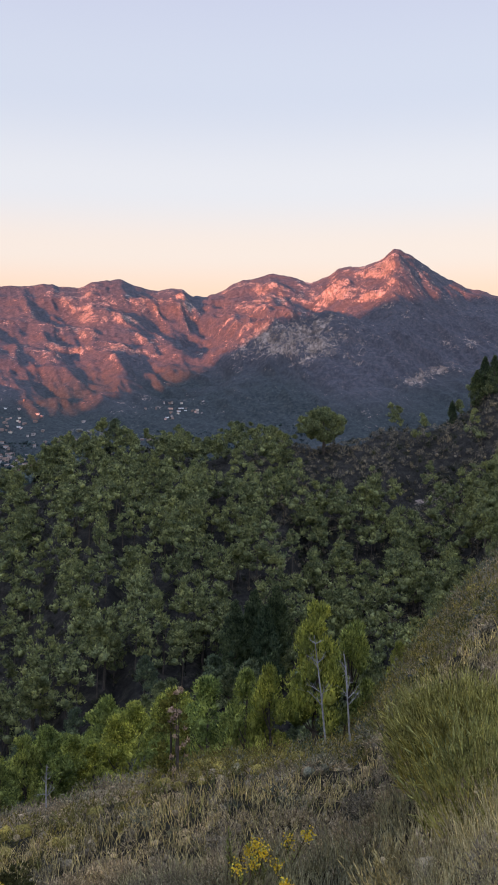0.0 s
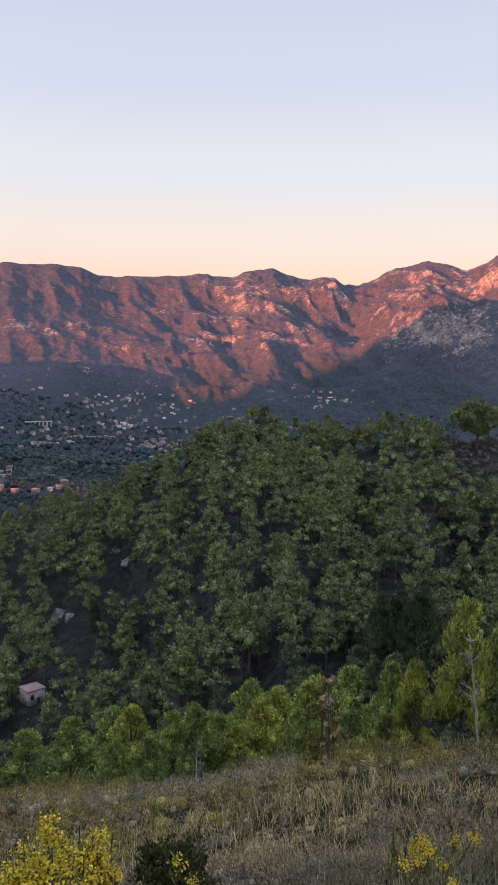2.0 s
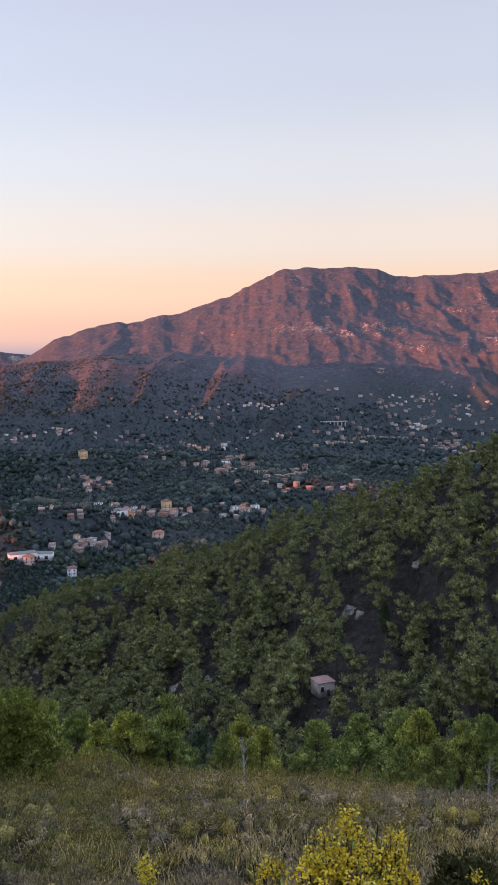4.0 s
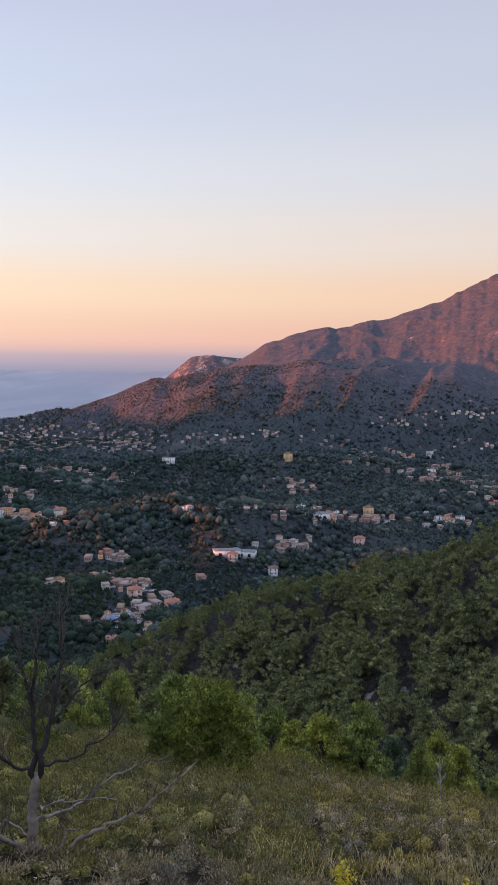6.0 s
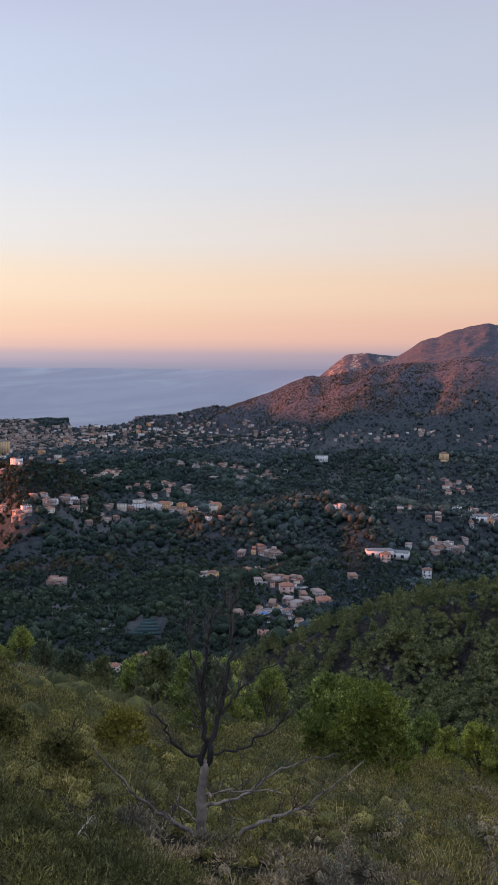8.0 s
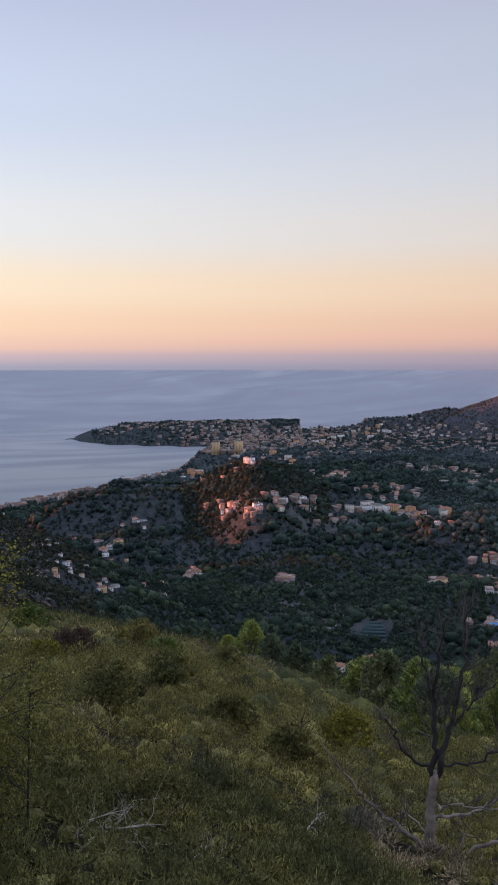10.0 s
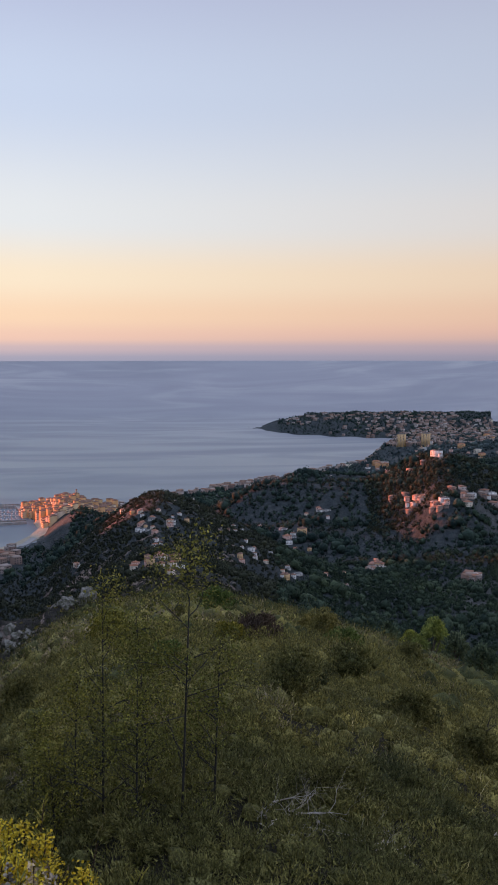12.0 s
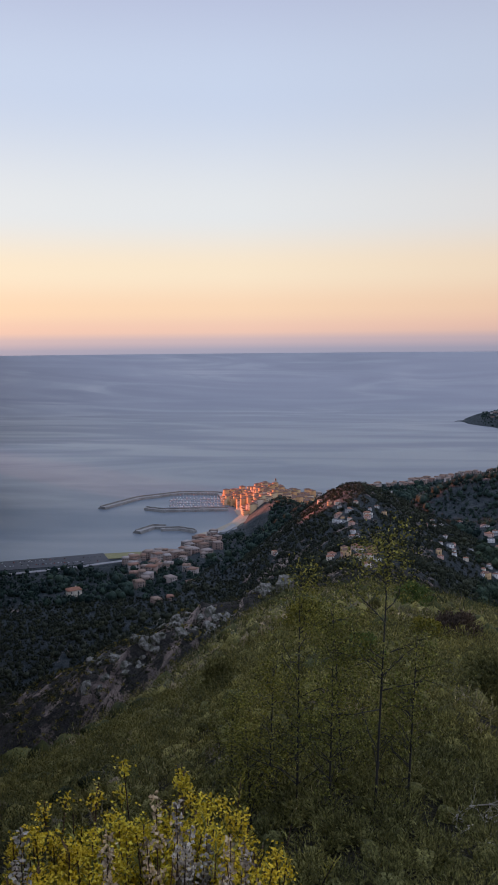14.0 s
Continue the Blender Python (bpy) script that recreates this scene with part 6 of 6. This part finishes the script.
# rush-like broom bush by the path
def broom(az, r, wide, h, n, seed, mat, label):
    rng = np.random.default_rng(seed)
    bs = plant("broom_bush", az, r, label, "bush")
    q = np.clip(rng.normal(size=(n, 2)) * wide * 0.25, -0.48 * wide, 0.48 * wide)
    pts = np.stack([q[:, 0], q[:, 1], np.full(n, -0.15)], -1)
    a = rng.normal(size=(n, 2)) * 0.16
    d = np.stack([q[:, 0] * 1.1 / wide + a[:, 0], q[:, 1] * 1.1 / wide + a[:, 1], np.ones(n)], -1)
    d /= np.linalg.norm(d, axis=1, keepdims=True)
    ln = h * rng.uniform(0.6, 1.1, (n, 1)) * np.sqrt(np.clip(1.05 - (np.hypot(q[:, 0], q[:, 1]) / (0.62 * wide)) ** 2, 0.15, 1)).reshape(-1, 1)
    s = np.cross(d, rng.normal(size=(n, 3)))
    s /= np.linalg.norm(s, axis=1, keepdims=True)
    part("stem", quads_mesh("stem", pts + d * ln * 0.5, d * ln * 0.55, s * 0.005, mat), None, bs, kind="stuff")
    m = n * 5
    i = rng.integers(0, n, m)
    f = rng.uniform(0.35, 1.0, (m, 1))
    p = pts[i] + d[i] * ln[i] * f
    dd = d[i] + rng.normal(size=(m, 3)) * 0.3
    dd /= np.linalg.norm(dd, axis=1, keepdims=True)
    ss = np.cross(dd, rng.normal(size=(m, 3)))
    ss /= np.linalg.norm(ss, axis=1, keepdims=True)
    lf = rng.uniform(0.05, 0.12, (m, 1)) * h
    part("shoot", quads_mesh("shoot", p + dd * lf, dd * lf, ss * 0.004, mat), None, bs, kind="stuff")


broom(-15.4, 6.2, 0.95, 0.64, 2600, 151, broom_mat, "dense rush-green broom bush beside the path")
broom(-17.0, 5.0, 0.7, 0.6, 500, 152, broom_mat, "small green broom bush at the slope's edge")
broom(-12.0, 4.6, 0.6, 0.35, 300, 153, dry_grass, "low tuft of dry yellow broom")


# rounded leafy bushes
def leafy_bush(az, r, wide, h, lobes, per, leaf, mat, seed, label, name="bush"):
    lobes, per = lobes * 3, per // 2
    rng = np.random.default_rng(seed)
    b = plant(name, az, r, label, "bush")
    f = rng.uniform(0.1, 1, lobes)
    a = rng.uniform(0, 2 * math.pi, lobes)
    q = np.sqrt(rng.uniform(0, 1, lobes)) * wide * 0.5 * np.sqrt(np.clip(1.1 - f, 0.05, 1))
    c = np.stack([np.cos(a) * q, np.sin(a) * q, f * h * 0.92], -1)
    part("crown", tuft_crown("crown", rng, c, wide * rng.uniform(0.07, 0.13, lobes), per * 2, leaf * 1.2, 0.3, c[::2], np.full(len(c[::2]), wide * 0.05), mat, 0.9, 0.5), None, b)
    bars = []
    for i in range(min(lobes, 10)):
        bars.append(([(0, 0, -0.1), tuple(c[i] * np.array([0.4, 0.4, 0.5])), tuple(c[i])], [0.006 * h, 0.004 * h, 0.0015 * h]))
    part("trunk", join_tubes("trunk", bars, bark_mat, 4), None, b)


leafy_bush(45.8, 21, 2.6, 2.7, 46, 60, 0.075, bush_mat, 161, "bright green leafy bush below the dead tree")
leafy_bush(49.0, 22, 1.6, 1.5, 26, 50, 0.07, bush_mat, 162, "green leafy bush in the scrub")
leafy_bush(15.6, 4.9, 0.8, 0.92, 40, 60, 0.025, dark_bush_mat, 163, "dark rounded bush beside the flowers")
leafy_bush(16.5, 4.2, 0.5, 0.35, 22, 50, 0.025, dark_bush_mat, 164, "low dark bush at the slope's foot")
leafy_bush(5.2, 16, 0.9, 1.9, 24, 26, 0.06, sapling_mat, 165, "thin yellow-green young shrub")
leafy_bush(4.7, 15.4, 0.5, 2.0, 7, 18, 0.05, peach_mat, 166, "small shrub with dry pinkish leaves")
leafy_bush(81.5, 26, 2.2, 1.2, 26, 40, 0.08, russet_mat, 167, "russet bush in the green scrub")
leafy_bush(75.5, 34, 2.4, 1.2, 26, 40, 0.09, bush_mat, 168, "bright green bush in the scrub")
leafy_bush(76.0, 6.2, 0.9, 0.4, 40, 60, 0.025, scrub_green, 169, "low green bush under the dead branches")

bush_rng = random.Random(33)
for i, (az, r) in enumerate(leaf_clumps):
    kind = bush_rng.choice(((bush_mat, "bright green rounded bush in the scrub"), (scrub_green, "olive bush standing out of the scrub"), (scrub_green, "olive bush standing out of the scrub"), (sapling_mat, "yellowish bush on the slope")))
    size = bush_rng.uniform(0.5, 1.0) * (0.55 + r / 22)
    leafy_bush(az + bush_rng.uniform(-1, 1), r, size * 1.3, size * 0.8, 26, 60, 0.03 + r * 0.0013, kind[0], 400 + i, kind[1])

# pale leaning dead trunks in front of the young pines
for az, r, h, lean, seed in ((-5.6, 21, 3.2, -0.12, 171), (-7.2, 20, 2.5, -0.08, 172), (13.6, 24, 1.6, 0.02, 173), (30.0, 24, 1.7, -0.05, 174)):
    rng = np.random.default_rng(seed)
    pt = plant("bare_trunk", az, r, "thin pale bare trunk with a few forked twigs", "tree", "bare pale trunks")
    bars = []
    for k in range(9):
        f = rng.uniform(0.4, 0.95)
        a = rng.uniform(0, 2 * math.pi)
        branch(rng, (lean * h * f, 0, h * f), (math.cos(a), math.sin(a) * 0.5, 1.0), h * 0.26 * (1.2 - f), 0.014, 1, bars, 0.0, 0.5, 2)
    part("trunk", join_tubes("trunk", [([(0, 0, -0.3), (lean * h * 0.5, 0, h * 0.5), (lean * h, 0, h)], [0.032, 0.022, 0.006])], pale_bark_mat, 6), None, pt)
    part("twig", join_tubes("twig", bars, pale_bark_mat, 4), None, pt, kind="stuff")


# brown open ground by the track on the crest
crest_mat = foliage("crest_heath", (0.16, 0.13, 0.10), (0.40, 0.32, 0.25), grain=0.2)
far_wood("crest_scrub", 36, 2600, -22, 0, 150, 265, 22, 0.4, 0.6, 2.0, "brown and grey scrub on the open crest", -0.9, crest_mat)

# limestone: a slab by the path and outcrops on the rocky crest
def boulder(az, r, size, seed, label, flat=0.6, group="limestone outcrops"):
    rng = np.random.default_rng(seed)
    bm = bmesh.new()
    bmesh.ops.create_icosphere(bm, subdivisions=3, radius=1.0)
    off = rng.uniform(0, 50)
    for v in bm.verts:
        p = v.co * 1.3 + Vector((off, off, off))
        k = 0.9 + 0.5 * noise.noise(p) + 0.4 * abs(noise.noise(p * 2.1)) - 0.34 * abs(noise.noise(p * 4.3))
        v.co = Vector((v.co.x * k, v.co.y * k, v.co.z * k * flat)) * size
    x, y, z = spot(az, r)
    me = bpy.data.meshes.new("rock")
    bm.to_mesh(me)
    bm.free()
    me.materials.append(limestone)
    ob = new("rock", me)
    ob.matrix_basis = pose(x, y, z - size * 0.3, rng.uniform(-15, 15), rng.uniform(-15, 15), rng.uniform(0, 360))
    return tagged(ob, label, "rock", group)


limestone = material("limestone", 0.9, 0.15)
base(limestone, mix(limestone, ramp(limestone, noise_node(limestone, 1.6, 6), [(0.45, (0, 0, 0)), (0.62, (1, 1, 1))]),
                    ramp(limestone, noise_node(limestone, 0.4, 8), [(0.3, (0.11, 0.103, 0.09)), (0.7, (0.33, 0.31, 0.27))]), (0.085, 0.088, 0.062)))
bump(limestone, noise_node(limestone, 0.5, 9, 0.7), 0.9, 0.3)
boulder(-2.0, 3.9, 0.12, 181, "pale limestone block lying in dry grass", 0.55)
boulder(-4.0, 4.1, 0.08, 182, "small limestone block in dry grass", 0.55)
for az, el, size in ((22.7, -16.6, 2.0), (22.1, -16.9, 1.4), (32.6, -21.2, 1.8), (33.2, -21.5, 1.2), (34.9, -21.6, 1.6), (18.3, -13.4, 1.5)):
    boulder(az, meet(az, el, 100, 360) or 200, size, int(az * 10), "pale rock scar in the pine wood", 0.8, "rock scars")
for az, el, size in ((10.6, -3.9, 13), (11.3, -3.8, 16), (12.0, -4.0, 11), (9.9, -4.1, 9)):
    boulder(az, meet(az, el, 1200, 4000) or 2300, size, int(az * 10), "pale limestone cliff at the mountain's foot", 0.8, "cliffs at the foot")
rock_rng = random.Random(9)
for az, el, n, sa, se in ((100.6, -18.6, 14, 0.9, 0.5), (102.4, -19.6, 12, 0.8, 0.5), (98.0, -18.6, 12, 0.7, 0.6), (95.1, -16.4, 9, 0.7, 0.35), (104.2, -20.8, 10, 0.9, 0.6), (106.5, -22.5, 6, 0.9, 0.6), (91.5, -15.6, 5, 0.8, 0.3)):
    for k in range(n):
        a, e = az + rock_rng.gauss(0, sa), el + rock_rng.gauss(0, se)
        r = meet(a, e, 120, 520)
        if r:
            boulder(a, r, rock_rng.uniform(0.8, 2.4) * r / 240, 300 + int(a * 100), "grey limestone outcrop on the rocky crest", rock_rng.uniform(0.7, 1.2))

far_wood("crest_maquis", 44, 1500, 90, 112, 130, 420, 26, 0.42, 0.7, 2.6, "green low bushes between the rocks of the crest", -1.1, scrub_green)

# trees that stand out: cypresses in the gully, the round pine on the crest, dark conifers by the track
def cypress_template(h, seed, label):
    rng = np.random.default_rng(seed)
    t = thing("cypress", pose(0, 0, -650), label, "tree", "cypresses")
    n = 60
    f = rng.uniform(0.03, 0.98, n)
    wide = h * 0.17 * np.sin(np.pi * np.clip(f, 0, 1) ** 0.7) + 0.08
    a = rng.uniform(0, 2 * math.pi, n)
    c = np.stack([np.cos(a) * wide * 0.7, np.sin(a) * wide * 0.7, f * h], -1)
    part("crown", tuft_crown("crown", rng, c, wide * 0.5 + 0.12, 80, 0.3, 0.28, c, wide * 0.3 + 0.05, cypress_mat, 1.5, 1.2), None, t)
    part("trunk", join_tubes("trunk", [([(0, 0, -0.4), (0, 0, h * 0.9)], [h * 0.022, 0.03])], bark_mat, 5), None, t)
    return t


cyp = cypress_template(9, 191, "dark dense cypress rising from the gully")
reach_up(cyp, -1.9, 128, -14.3, 9, 0.9, 0, True)
for az, r, el in ((-0.4, 126, -14.6), (0.9, 124, -15.3), (-1.2, 122, -15.6)):
    reach_up(cyp, az, r, el, 9, 0.9, az * 40)
for az, r, sc in ((20.5, 180, 0.75), (-13.5, 244, 0.75), (-15.0, 244, 1.15), (-15.5, 246, 1.3), (-16.1, 244, 1.2), (61.8, 420, 1.0), (62.6, 425, 0.8), (63.2, 420, 0.9)):
    stand(cyp, az, r, sc, az * 40)
for az, r, sc, k in ((0.8, 236, 1.0, 4), (9.0, 232, 1.0, 3)):
    stand(dark_pines[k], az, r, sc, az * 70)
# the round-crowned pine on the open crest
round_rng = np.random.default_rng(196)
px_, py_ = at_bearing(-5.0, 228)
round_pine = thing("pine_tree", pose(px_, py_, ground_z(px_, py_) - 0.2) @ Matrix.Scale(1.4, 4), "tall round-crowned pine standing alone on the crest", "tree")
d_ = round_rng.normal(size=(90, 3))
d_ /= np.linalg.norm(d_, axis=1, keepdims=True)
dome = d_ * np.array([4.3, 4.3, 3.0]) * round_rng.uniform(0.45, 1.0, (90, 1)) ** 0.5 + np.array([0, 0, 5.6])
puff = round_rng.uniform(0.7, 1.25, 90)
part("crown", tuft_crown("crown", round_rng, dome, puff, 110, 0.36, 0.3, dome, puff * 0.62, pine_mat, 0.9, 0.55), None, round_pine)
part("trunk", join_tubes("trunk", [([(0, 0, -0.5), (0.2, 0, 2.4), (0.1, 0, 6.0)], [0.32, 0.26, 0.1])] + [([(0.15, 0, 2.8), tuple(dome[i] * 0.6 + np.array([0, 0, 1.6])), tuple(dome[i])], [0.12, 0.08, 0.03]) for i in range(0, 90, 12)], bark_mat, 6), None, round_pine)
# dark pines whose tops rise over the brow of our slope, and by the gully
for az, el, k in ((72.4, -17.9, 0), (71.0, -18.3, 3), (69.4, -17.7, 1), (67.9, -18.4, 2), (66.3, -18.8, 4), (64.5, -19.5, 0), (62.6, -19.6, 1), (60.6, -19.3, 2), (58.2, -19.6, 3), (56.6, -19.8, 4)):
    if k % 2:
        reach_up(bright_pines[k], az, float(line(az, *OWN_REACH)) + 16, el, 5.9, 0.95, az * 70)
    else:
        reach_up(dark_pines[k], az, float(line(az, *OWN_REACH)) + 16, el, 8.8, 1.0, az * 70)
for az, r, sc, k in ((-7.2, 118, 1.1, 3), (-8.6, 122, 1.2, 1), (-10.0, 118, 1.15, 2), (-7.8, 104, 1.0, 0), (-9.3, 100, 0.95, 4), (-11.4, 112, 1.1, 0), (-6.2, 108, 0.9, 2), (-12.6, 116, 1.0, 3)):
    stand(dark_pines[k], az, r, sc, az * 70)
for az, r, el, k, thin in ((-4.9, 52, -15.2, 0, 0.6), (-6.6, 54, -16.6, 1, 0.6), (-1.4, 50, -19.3, 2, 0.6), (0.3, 52, -19.8, 3, 0.6), (-10.6, 48, -17.6, 1, 0.7)):
    reach_up(bright_pines[k], az, r, el, 5.9, thin, az * 55)
